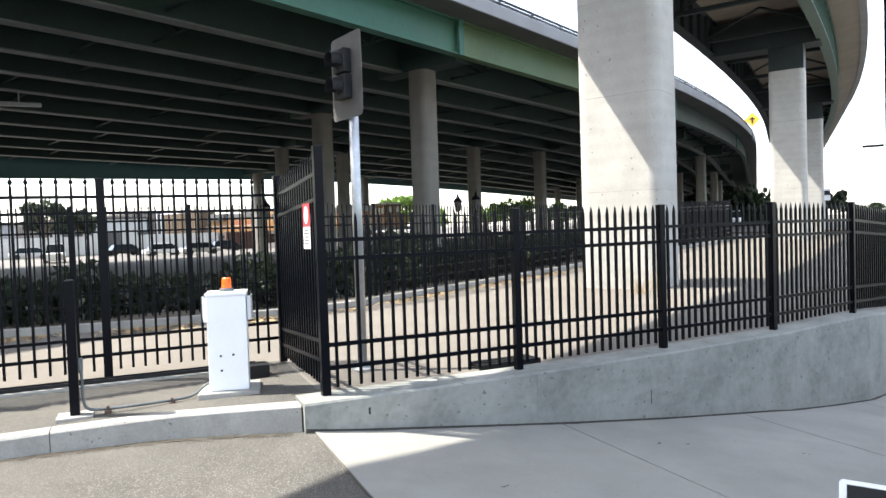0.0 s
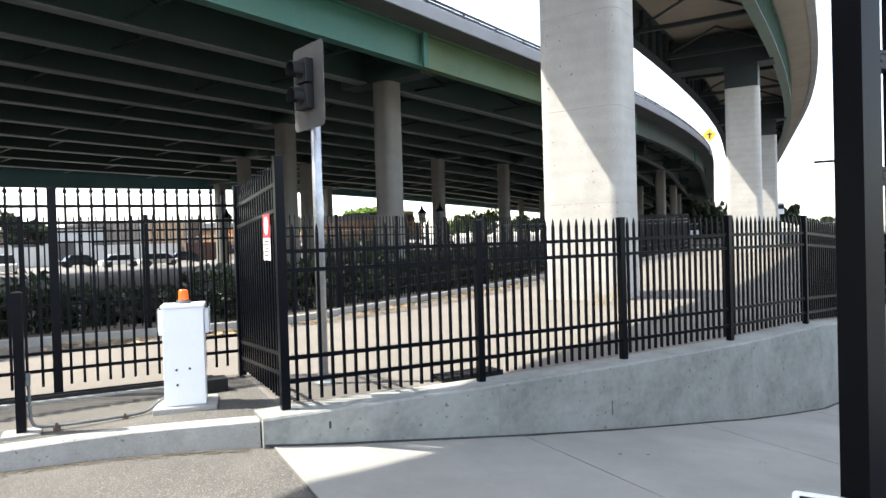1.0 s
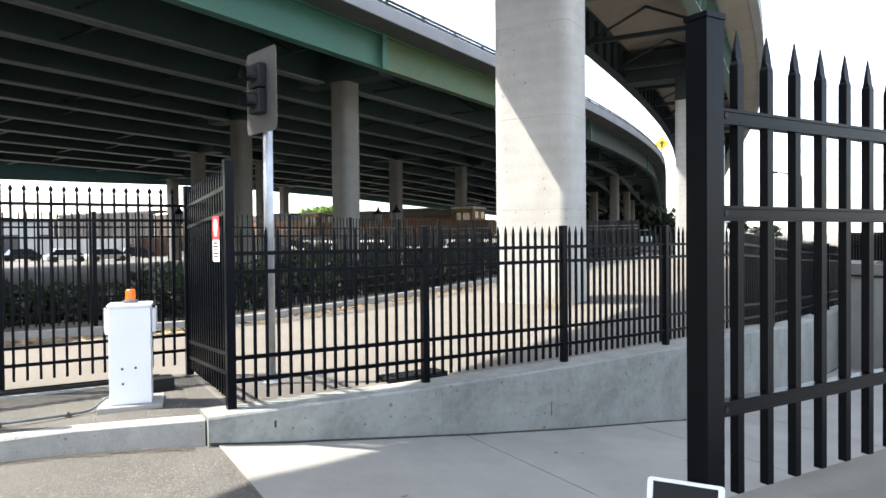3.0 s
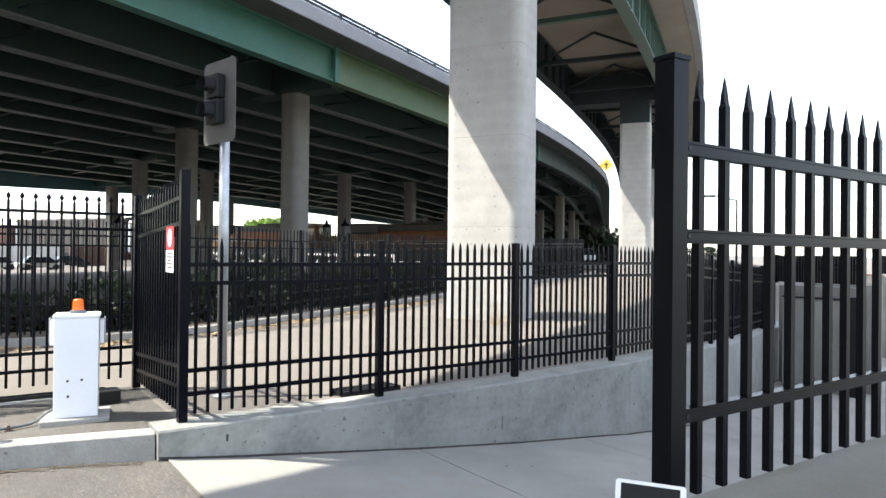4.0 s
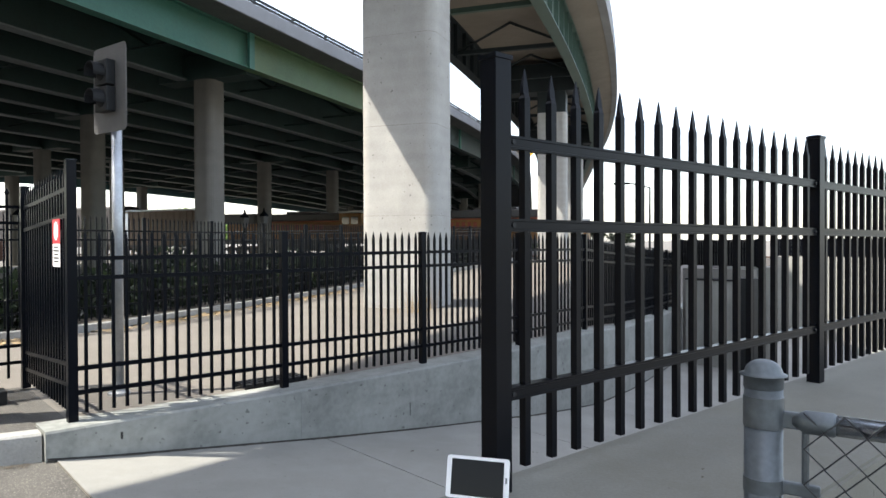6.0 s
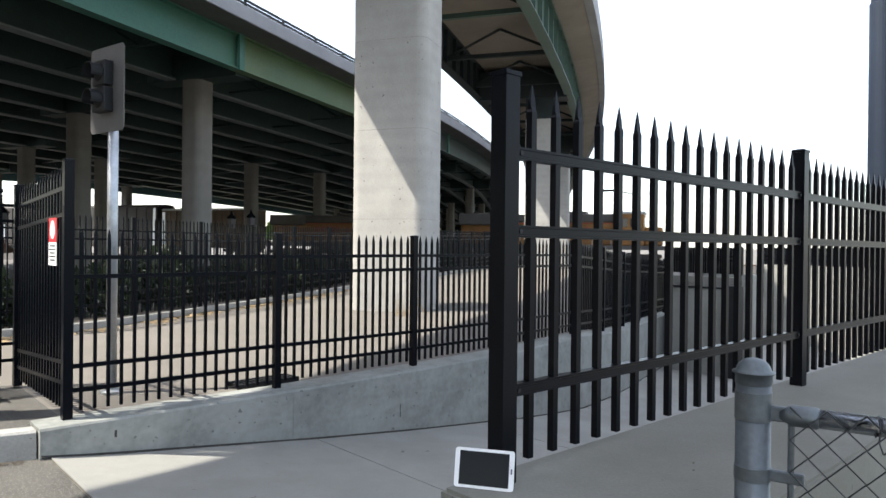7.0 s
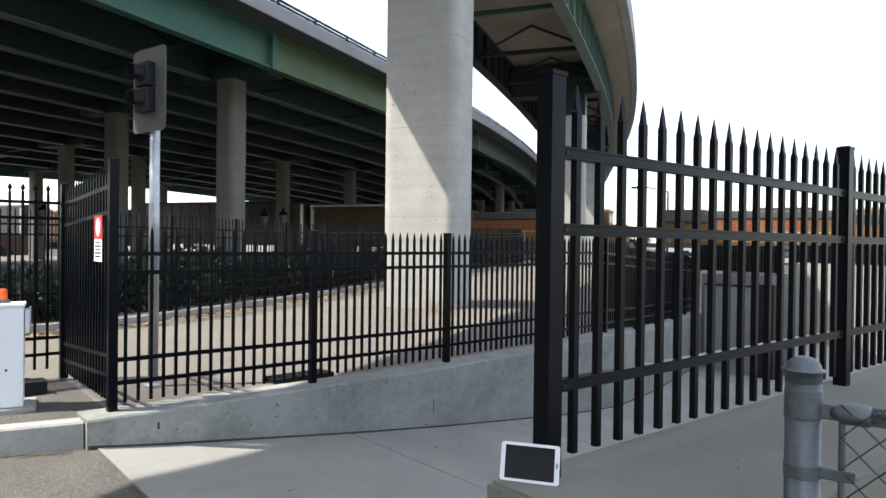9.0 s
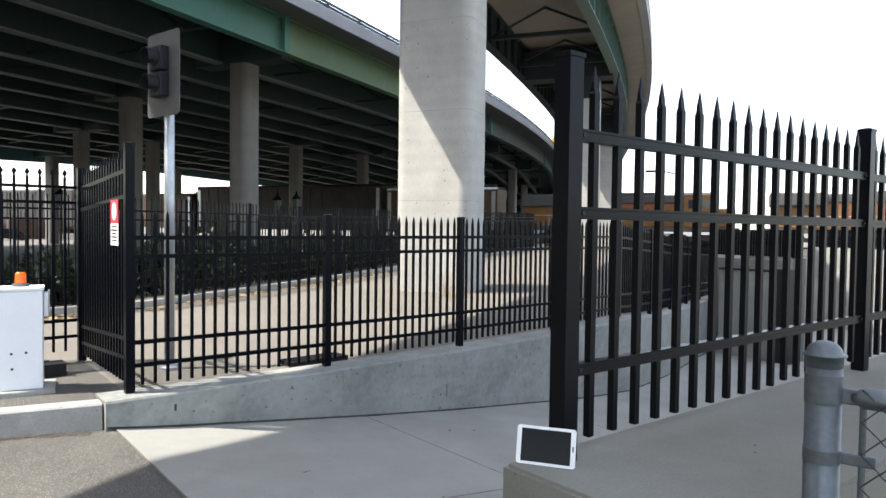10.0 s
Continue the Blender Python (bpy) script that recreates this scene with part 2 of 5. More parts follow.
def box(bm, x0, x1, y0, y1, z0, z1, m=None, bevel=0.0):
    r = bmesh.ops.create_cube(bm, size=1.0)
    vs = r["verts"]
    t = Matrix.Translation(((x0 + x1) / 2, (y0 + y1) / 2, (z0 + z1) / 2)) @ Matrix.Diagonal((x1 - x0, y1 - y0, z1 - z0, 1))
    bmesh.ops.transform(bm, matrix=(m @ t) if m is not None else t, verts=vs)
    if bevel:
        es = {e for v in vs for e in v.link_edges}
        bmesh.ops.bevel(bm, geom=list(es), offset=bevel, segments=2, affect="EDGES", profile=0.5)
    return bm


def tube(bm, a, b, r, r2=None, sides=10, caps=True):
    a, b = Vector(a), Vector(b)
    d = b - a
    q = d.to_track_quat("Z", "Y").to_matrix().to_4x4()
    bmesh.ops.create_cone(bm, cap_ends=caps, segments=sides, radius1=r, radius2=r if r2 is None else r2, depth=d.length,
                          matrix=Matrix.Translation((a + b) / 2) @ q)
    return bm


def lathe(bm, profile, sides=20, m=None):
    """Rings (radius, z) joined round the z axis, or round that of m."""
    m = m or Matrix()
    rings = []
    for r, z in profile:
        rings.append([bm.verts.new(m @ Vector((r * math.cos(2 * math.pi * i / sides), r * math.sin(2 * math.pi * i / sides), z))) for i in range(sides)])
    for a, b in zip(rings, rings[1:]):
        for i in range(sides):
            bm.faces.new((a[i], a[(i + 1) % sides], b[(i + 1) % sides], b[i]))
    bm.faces.new(rings[0][::-1])
    bm.faces.new(rings[-1])
    return bm


def square_stack(bm, profile, m=None):
    """A square bar of changing half-width: rows of (z, half x, half y)."""
    m = m or Matrix()
    rings = [[bm.verts.new(m @ Vector((sx * hx, sy * hy, z))) for sx, sy in ((-1, -1), (1, -1), (1, 1), (-1, 1))] for z, hx, hy in profile]
    for a, b in zip(rings, rings[1:]):
        for i in range(4):
            bm.faces.new((a[i], a[(i + 1) % 4], b[(i + 1) % 4], b[i]))
    bm.faces.new(rings[0][::-1])
    bm.faces.new(rings[-1])
    return bm


def sweep(bm, profile, place, stations):
    """A closed profile of (n, z) carried along the stations of a line; place(s, n, z) gives the world point."""
    rings = [[bm.verts.new(place(s, n, z)) for n, z in profile] for s in stations]
    c = len(profile)
    for a, b in zip(rings, rings[1:]):
        for i in range(c):
            bm.faces.new((a[i], b[i], b[(i + 1) % c], a[(i + 1) % c]))
    bm.faces.new(rings[0])
    bm.faces.new(rings[-1][::-1])
    return bm


def strip(bm, rows):
    """A sheet through rows of points."""
    vs = [[bm.verts.new(p) for p in row] for row in rows]
    for a, b in zip(vs, vs[1:]):
        for i in range(len(a) - 1):
            bm.faces.new((a[i], a[i + 1], b[i + 1], b[i]))
    return bm


def i_profile(n, z0, depth, flange, web=0.03, thick=0.05):
    f, w = flange / 2, web / 2
    z1 = z0 + depth
    return [(n - f, z0), (n + f, z0), (n + f, z0 + thick), (n + w, z0 + thick), (n + w, z1 - thick), (n + f, z1 - thick),
            (n + f, z1), (n - f, z1), (n - f, z1 - thick), (n - w, z1 - thick), (n - w, z0 + thick), (n - f, z0 + thick)]


# ---------------------------------------------------------------- large structure
def curve_at(table, x):
    return float(np.interp(x, [r[0] for r in table], [r[1] for r in table]))


# the sunken path: its wall's foot, by the distance along the wall
FOOT = [(-0.6, 0.09), (-0.27, 0.045), (0.28, -0.035), (0.76, -0.09), (1.6, -0.192), (2.68, -0.322), (3.9, -0.452), (5.0, -0.565), (6.0, -0.665), (7.4, -0.83), (12.0, -1.28), (26.0, -2.3), (36.0, -2.9)]
# the wall's line: x, y of the fence, wall top, fence top
LINE = [(-0.28, 0.0, 0.30, 2.15), (2.25, 0.0, 0.305, 2.155), (4.37, 0.0, 0.335, 2.16), (6.42, 0.08, 0.37, 2.165), (8.6, 0.44, 0.39, 2.15),
        (10.7, 1.2, 0.21, 2.03), (12.8, 2.05, 0.08, 1.92), (14.9, 2.9, 0.0, 1.83), (17.0, 3.75, -0.08, 1.75), (19.2, 4.6, -0.16, 1.66), (23.4, 6.3, -0.3, 1.5), (36.0, 11.4, -0.5, 1.3)]


def line_at(x):
    return tuple(float(np.interp(x, [r[0] for r in LINE], [r[i] for r in LINE])) for i in (1, 2, 3))


FX = [-0.28, 0.5, 1.5, 2.25, 3.2, 4.37, 5.4, 6.42, 7.4, 8.6, 10.7, 12.8, 14.9, 17.0, 19.2, 23.4, 30.0, 36.0]

bm = bmesh.new()
# ground: a sheet to the horizon, lowered under the path and the camera's drive
xs = [-3000, -600, -120, -40, -14, -6, -0.3, 37, 60, 200, 800, 3000]
ys = [-3000, -600, -100, -30, -12, -5.6, 0.1, 8, 16, 40, 120, 600, 3000]


def ground_z(x, y):
    if -0.3 <= x <= 37 and -5.7 <= y <= 8:
        return -3.3
    if x <= -0.3 and -12 <= y <= 8 and x >= -14:
        return -0.35
    return -0.32


strip(bm, [[(x, y, ground_z(x, y)) for x in xs] for y in ys])
tagged(part("ground", bm, M_YARD), "flat dusty rail-yard ground reaching the horizon", "ground", kind="structure")

# the drive where the camera stands, and the path beside it
bm = bmesh.new()
strip(bm, [[(x, y, 0.02 - 0.004 * max(0, -y)) for x in np.linspace(-14, -0.2, 24)] for y in np.linspace(-14, 0.6, 20)])
tagged(part("road", bm, M_ASPHALT), "worn grey asphalt driveway with dusty gutter", "road", kind="structure")

bm = bmesh.new()
strip(bm, [[(x, y, 0.018 - 0.004 * max(0, -y)) for x in np.linspace(-0.2, 36.5, 18)] for y in (-14, -10, -6.49)])
tagged(part("forecourt", bm, M_WALK), "pale concrete forecourt behind the terrace", "pavement", kind="structure")

pav = empty("pavement", "pale concrete footpath slabs sloping down beside the wall", "pavement", kind="structure")
JOINTS = [-0.2, 2.64, 5.45, 8.25, 11.05, 13.85, 16.65, 19.45, 23.4, 27.6, 31.8, 36.0]


def path_z(x):
    return curve_at(FOOT, x)


for a, b in zip(JOINTS, JOINTS[1:]):
    for y0, y1 in ((-5.735, -3.05), (-3.05, -0.26)):
        bm = bmesh.new()
        g = 0.008
        cols = np.linspace(a + g, b - g, 5)

        def top_y(x):
            return line_at(x)[0] - 0.284 if y1 > -1 else y1 - g
        top = [[(x, y0 + g + (top_y(x) - y0 - g) * k, path_z(x)) for x in cols] for k in (0, 0.5, 1)]
        strip(bm, top)
        r = bmesh.ops.extrude_face_region(bm, geom=bm.faces[:])
        bmesh.ops.translate(bm, verts=[v for v in r["geom"] if isinstance(v, bmesh.types.BMVert)], vec=(0, 0, -0.12))
        bmesh.ops.recalc_face_normals(bm, faces=bm.faces[:])
        part("slab", bm, M_WALK, pav)
bm = bmesh.new()
strip(bm, [[(x, y, path_z(x) - 0.012) for x in np.linspace(-0.2, 36.0, 40)] for y in (-5.735, -3, -0.5, 11.2)])
part("joint_bed", bm, M_SOIL, pav)

bm = bmesh.new()
rows = []
for x in np.linspace(-0.27, 23.4, 60):
    y = line_at(x)[0]
    k = 0.006 * math.sin(x * 5.1) + 0.004 * math.sin(x * 13.7)
    rows.append([(x, y - 0.272, path_z(x) + 0.016), (x, y - 0.284, path_z(x) + 0.007), (x, y - 0.293 - k, path_z(x) + 0.003), (x, y - 0.295 - k, path_z(x) - 0.01)])
strip(bm, rows)
part("joint_filler", bm, M_FILLER, pav, "dark dirt-filled joint")

# retaining wall of the path
wall_ob = empty("wall_path", "grey cast concrete retaining wall, stained, with sloping top", "wall", kind="structure")
bm = bmesh.new()
rows = []
for x in FX:
    y, zt, _ = line_at(x)
    rows.append([(x, y - 0.27, curve_at(FOOT, x) - 0.4), (x, y - 0.27, zt - 0.02), (x, y - 0.255, zt), (x, y + 0.16, zt), (x, y + 0.16, zt - 1.2)])
strip(bm, rows)
bm.faces.new([v for v in bm.verts][:5])
bmesh.ops.recalc_face_normals(bm, faces=bm.faces[:])
part("wall_body", bm, M_WALL, wall_ob)
# narrow joint and the dark notch in the wall
for x in (2.33, 6.55):
    bm = bmesh.new()
    y, zt, _ = line_at(x)
    box(bm, x - 0.006, x + 0.006, y - 0.273, y - 0.262, curve_at(FOOT, x), zt - 0.03)
    part("wall_joint", bm, M_WALL, wall_ob)
for x, z, w, hh in ((0.37, 0.15, 0.022, 0.07), (3.93, -0.18, 0.008, 0.17)):
    bm = bmesh.new()
    box(bm, x - w / 2, x + w / 2, -0.2735, -0.262, z - hh / 2, z + hh / 2)
    part("wall_mark", bm, M_INK, wall_ob)

# raised lot behind the fence
BACK = [(-30, 7.6), (-9, 7.3), (-3.8, 7.1), (-1.5, 7.0), (0.6, 7.05), (2.2, 7.4), (3.7, 8.3), (8.2, 11.1), (12.8, 13.6), (22, 18.4), (28, 21.2), (40, 30), (60, 45)]


def lot_z(x, y):
    return 0.27 + 0.018 * max(0.0, x - 8)


bm = bmesh.new()
lx = [-30, -9, -3.8, -1.5, -0.3, 0.6, 1.5, 2.2, 3.2, 3.7, 4.37, 5.4, 6.42, 7.4, 8.6, 10.7, 12.8, 14.9, 17.0, 19.2, 23.4, 28, 34]


def lot_front(x):
    if x < -0.3:
        return 2.25
    if x <= 23.4:
        return line_at(x)[0] + 0.155
    return 6.45 + (x - 23.4) * 0.42


vs = []
for x in lx:
    y0, y1 = lot_front(x), curve_at(BACK, x)
    z0 = min(lot_z(x, y0), line_at(x)[1] - 0.015) if -0.3 <= x <= 23.4 else lot_z(x, y0)
    vs.append([(x, y0, z0)] + [(x, y0 + (y1 - y0) * k, z0 + (lot_z(x, y1) - z0) * min(1, k * 2.2)) for k in (0.15, 0.45, 1.0)])
strip(bm, vs)
tagged(part("lot", bm, M_LOT), "dusty sunlit paving behind the fence", "road", kind="structure")

# kerb beside the drive and the apron of the gate behind it
KERB = [(-14, 0.46), (-6.0, 0.42), (-2.9, 0.37), (-2.5, 0.35), (-1.5, 0.24), (-0.9, 0.04), (-0.29, -0.19)]
kerb = empty("kerb", "pale concrete kerb along the driveway", "kerb", kind="structure")
cuts = [-14, -11.4, -8.4, -5.4, -2.49, -0.292]
for a, b in zip(cuts, cuts[1:]):
    bm = bmesh.new()
    rows = []
    for x in np.linspace(a + 0.004, b - 0.004, 7):
        y = curve_at(KERB, x)
        zt = 0.20 + 0.08 * (x + 2.9) / 2.6 if x > -2.9 else 0.20
        rows.append([(x, y - 0.03, -0.2), (x, y - 0.01, zt - 0.02), (x, y + 0.008, zt), (x, y + 0.17, zt + 0.004), (x, y + 0.17, -0.2)])
    strip(bm, rows)
    bm.verts.ensure_lookup_table()
    bm.faces.new(bm.verts[:5])
    bm.faces.new(bm.verts[-5:])
    bmesh.ops.recalc_face_normals(bm, faces=bm.faces[:])
    part("kerb_stone", bm, M_KERB, kerb)
bm = bmesh.new()
rows = []
for x in np.linspace(-14, -0.29, 24):
    y = curve_at(KERB, x) + 0.165
    zt = 0.20 + 0.08 * (x + 2.9) / 2.6 if x > -2.9 else 0.20
    rows.append([(x, y + (2.3 - y) * k, zt + (0.29 - zt) * k) for k in (0, 0.3, 0.65, 1)])
strip(bm, rows)
tagged(part("apron", bm, M_ASPHALT), "dusty asphalt apron around the gate machine", "road", kind="structure")
bm = bmesh.new()
box(bm, -0.28, 0.0, 0.158, 2.3, -0.3, 0.272)
tagged(part("gate_strip", bm, M_ASPHALT), "dusty asphalt strip under the gate panel", "road", kind="structure")

# back kerb with litter, and the planted bank behind it
bm = bmesh.new()
bx = [-30, -9, -3.8, -1.5, 0.6, 2.2, 3.7, 6.0, 8.2, 12.8, 17, 22, 28, 34]
rows = []
for x in bx:
    y, z = curve_at(BACK, x), lot_z(x, 0)
    rows.append([(x, y, z - 0.1), (x, y, z + 0.14), (x, y + 0.16, z + 0.15), (x, y + 0.16, z - 0.1)])
strip(bm, rows)
bmesh.ops.recalc_face_normals(bm, faces=bm.faces[:])
tagged(part("back_kerb", bm, M_KERB), "low concrete kerb at the back of the lot", "kerb", kind="structure")
bm = bmesh.new()
rows = []
for x in bx:
    y, z = curve_at(BACK, x), lot_z(x, 0)
    rows.append([(x, y + 0.16, z + 0.1), (x, y + 1.4, z + 0.12), (x - 1, y + 4.0, -0.28), (x - 2, y + 5, -0.36)])
strip(bm, rows)
tagged(part("bank", bm, M_SOIL), "dark planted bank falling to the yard", "ground", kind="structure")

# near ledge: the terrace that carries the three-rail fence
bm = bmesh.new()
LZ = 1.265
pts = [(-0.31, -5.745), (36.5, -5.745), (36.5, -6.49), (-0.31, -6.49)]
lo = [bm.verts.new((x, y, -3.3)) for x, y in pts]
hi = [bm.verts.new((x, y, LZ)) for x, y in pts]
for i in range(4):
    bm.faces.new((lo[i], lo[(i + 1) % 4], hi[(i + 1) % 4], hi[i]))
bm.faces.new(hi)
bmesh.ops.recalc_face_normals(bm, faces=bm.faces[:])
bmesh.ops.bevel(bm, geom=[e for e in bm.edges if all(v.co.z > 1.2 for v in e.verts)], offset=0.012, segments=2, affect="EDGES")
tagged(part("ledge", bm, M_LEDGE), "raised concrete terrace with a straight edge", "wall", kind="structure")

# end of the sunken path
bm = bmesh.new()
box(bm, 36.0, 36.4, -5.6, 11.6, -3.5, 0.6)
tagged(part("wall_end", bm, M_WALL), "concrete wall closing the sunken path", "wall", kind="structure")

# ---------------------------------------------------------------- overhead bridge
B_HEAD, B_R, B_S, B_N = radians(27), 220.0, 27.0, 11.2
BD = Vector((math.cos(B_HEAD), math.sin(B_HEAD), 0))
BN = Vector((-BD.y, BD.x, 0))


def bridge_at(s, n, z):
    if s <= B_S:
        return BD * s + BN * n + Vector((0, 0, z))
    a = min(s - B_S, 55.0) / B_R                # past the bend the bridge runs straight on
    c = BD * B_S + BN * (B_N + B_R)
    r = B_R - (n - B_N)
    on = B_HEAD + a
    return c + BD * (r * math.sin(a)) - BN * (r * math.cos(a)) + Vector((math.cos(on), math.sin(on), 0)) * max(0.0, s - B_S - 55.0) + Vector((0, 0, z))


S_LINE = [-60, -30, 0, 27] + list(range(34, 83, 6)) + [82, 120, 180, 260]
bridge = empty("highway_bridge", "long green steel girder highway bridge on concrete columns", "bridge",
               m=Matrix.Translation((0.11, 1.37, -0.665)) @ Matrix.Scale(1.28, 4))
GIRDERS = [(11.2 + 3.45 * i, 8.7 if i < 6 else 8.62 - 0.17 * (i - 5)) for i in range(12)]
for i, (n, z) in enumerate(GIRDERS):
    bm = bmesh.new()
    if i == 11:
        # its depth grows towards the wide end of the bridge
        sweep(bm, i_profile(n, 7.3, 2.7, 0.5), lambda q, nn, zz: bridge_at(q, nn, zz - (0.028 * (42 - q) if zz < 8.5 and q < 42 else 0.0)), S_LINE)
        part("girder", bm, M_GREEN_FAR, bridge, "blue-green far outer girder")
    else:
        sweep(bm, i_profile(n, z, 10.05 - z, 0.5 if i else 0.42), bridge_at, S_LINE)
        if i == 0:                              # the outer girder, span by span, each painted at its own time
            bm.free()
            for line, paint, lab in ((S_LINE[:3] + [17.05], M_GREEN, "sea-green outer girder span"), ([17.05, 27, 34], M_GREEN_OLD, "faded yellow-green outer girder span"),
                                     ([34] + S_LINE[5:], M_GREEN_GREY, "weathered grey-green outer girder span")):
                bm = bmesh.new()
                sweep(bm, i_profile(n, z, 10.05 - z, 0.42), bridge_at, line)
                part("girder", bm, paint, bridge, lab)
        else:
            gd = part("girder", bm, M_GREEN_SHADE, bridge)
            # thin pale strip below the flange, added to draw its lit edge
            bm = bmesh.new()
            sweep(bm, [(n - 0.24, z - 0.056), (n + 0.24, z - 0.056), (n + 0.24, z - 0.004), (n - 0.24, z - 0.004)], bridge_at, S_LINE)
            part("lit_flange_edge", bm, M_LIT_STEEL, gd)
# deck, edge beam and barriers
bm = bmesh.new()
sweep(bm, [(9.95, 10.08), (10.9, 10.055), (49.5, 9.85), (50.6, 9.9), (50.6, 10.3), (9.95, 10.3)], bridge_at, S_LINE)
part("deck", bm, M_DECK_DARK, bridge)
bm = bmesh.new()
sweep(bm, [(9.9, 10.1), (9.92, 10.62), (10.12, 10.62), (10.25, 10.31), (10.25, 10.1)], bridge_at, S_LINE)
part("barrier", bm, M_DECK, bridge, "pale concrete edge barrier")
bm = bmesh.new()
for z in (10.74, 10.88):
    sweep(bm, [(9.98, z - 0.035), (10.06, z - 0.035), (10.06, z + 0.035), (9.98, z + 0.035)], bridge_at, S_LINE)
part("barrier_rail", bm, M_SIGNAL, bridge)
me = mesh_of("rail_post", box(bmesh.new(), -0.04, 0.04, -0.04, 0.04, 0, 0.3), M_SIGNAL)
for i in range(46):
    s = 4 + i * 2.4
    share("rail_post", me, Matrix.Translation(bridge_at(s, 10.03, 10.61)), bridge)
# splice stiffeners on the outer girder
me = mesh_of("stiffener", box(bmesh.new(), -0.15, 0.15, -0.06, 0.06, 0, 1.36), M_GREEN)
for s in (17.05, 41.0, 65.0, 89.0):
    p = bridge_at(s, 10.99, 8.68)
    a = B_HEAD + min(55.0, max(0, s - B_S)) / B_R
    share("stiffener", me, Matrix.Translation(p) @ Matrix.Rotation(a, 4, "Z"), bridge)
# cross frames between girders
for s in range(-14, 82, 7):
    for i in range(11):
        (n0, z0), (n1, z1) = GIRDERS[i], GIRDERS[i + 1]
        z1 = max(z1, z0 - 0.2)
        o = (i % 2) * 1.4
        a, b = bridge_at(s + o, n0, z0 + 0.25), bridge_at(s + o, n1, z1 + 0.25)
        c, d = bridge_at(s + o, n0, 10.0), bridge_at(s + o, n1, 10.0)
        m = (a + b) / 2
        bm = bmesh.new()
        for p, q in ((a, b), (c, m), (d, m)):
            tube(bm, p, q, 0.05, sides=4)
        # frames of the far bays are paler, coloured as lit from beyond the bridge
        part("cross_frame", bm, M_LIT_STEEL if i > 5 else M_GREEN_SHADE, bridge)


def obround(bm, hx, hy, r, z0, z1, m, steps=5):
    """An upright block with rounded corners."""
    pts = []
    for cx, cy, a0 in ((hx - r, hy - r, 0), (-hx + r, hy - r, 90), (-hx + r, -hy + r, 180), (hx - r, -hy + r, 270)):
        for i in range(steps + 1):
            a = radians(a0 + 90 * i / steps)
            pts.append((cx + r * math.cos(a), cy + r * math.sin(a)))
    lo = [bm.verts.new(m @ Vector((x, y, z0))) for x, y in pts]
    hi = [bm.verts.new(m @ Vector((x, y, z1))) for x, y in pts]
    c = len(pts)
    for i in range(c):
        bm.faces.new((lo[i], lo[(i + 1) % c], hi[(i + 1) % c], hi[i]))
    bm.faces.new(lo[::-1])
    bm.faces.new(hi)
    return bm


PIERS = [(17.85, 13.7), (21.55, 24.4), (34.3, 35.7), (35.25, 47.5), (27.45, 35.7), (43.3, 28.4), (52.0, 47.0), (-12, 14.0), (-8, 25), (52.5, 15.5), (51.6, 26), (70.05, 15.0), (98, 15.5), (76, 27), (102, 27), (124, 16), (104, 40), (96, 20), (112, 22), (118, 30), (130, 26), (136, 17), (142, 34), (150, 20), (158, 28), (90, 33), (170, 18), (165, 38), (180, 26)]
for s, n in PIERS:
    a = B_HEAD + min(55.0, max(0, s - B_S)) / B_R
    k = max(0, min(11, round((n - 11.2) / 3.45)))
    bm = bmesh.new()
    w = 0.49 if n < 30 else 0.44
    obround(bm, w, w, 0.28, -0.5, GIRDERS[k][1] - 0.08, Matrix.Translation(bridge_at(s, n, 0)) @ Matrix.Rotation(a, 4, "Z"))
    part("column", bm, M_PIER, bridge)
    bm = bmesh.new()
    box(bm, -0.45, 0.45, -2.2, 2.2, GIRDERS[k][1] - 0.08, GIRDERS[k][1] + 0.9, Matrix.Translation(bridge_at(s, n, 0)) @ Matrix.Rotation(a, 4, "Z"))
    part("pier_cap", bm, M_GREEN_SHADE, bridge)

# ---------------------------------------------------------------- curved ramp
R_HEAD, R_R, R_END = radians(28.7), 323.0, 60.0
RC = Vector((10.03, 8.43, 0))
RD = Vector((math.cos(R_HEAD), math.sin(R_HEAD), 0))
RN = Vector((-RD.y, RD.x, 0))
R_LOW, R_TOP = 11.07, 12.95                    # the girders' lower and upper edges


def ramp_turn(s):
    return R_HEAD + min(R_END, max(0.0, s)) / R_R


def ramp_at(s, n, z):
    if s < 0:                                  # the approach is straight
        return RC + RD * s + RN * n + Vector((0, 0, z))
    a = min(s, R_END) / R_R                    # past the bend the ramp runs straight on
    c = RC + RN * R_R
    r = R_R - n
    on = R_HEAD + a
    return c + RD * (r * math.sin(a)) - RN * (r * math.cos(a)) + Vector((math.cos(on), math.sin(on), 0)) * max(0.0, s - R_END) + Vector((0, 0, z))


def ramp_frame(s, n=0.0):
    return Matrix.Translation(ramp_at(s, n, 0)) @ Matrix.Rotation(ramp_turn(s), 4, "Z")


R_LINE = [-70, -40, -20, -8] + list(range(0, 61, 4)) + [90, 150, 240]
G_IN, G_OUT = 2.72, -2.78
ramp_ob = empty("curved_ramp", "curved concrete and steel highway ramp on tall single columns", "bridge")
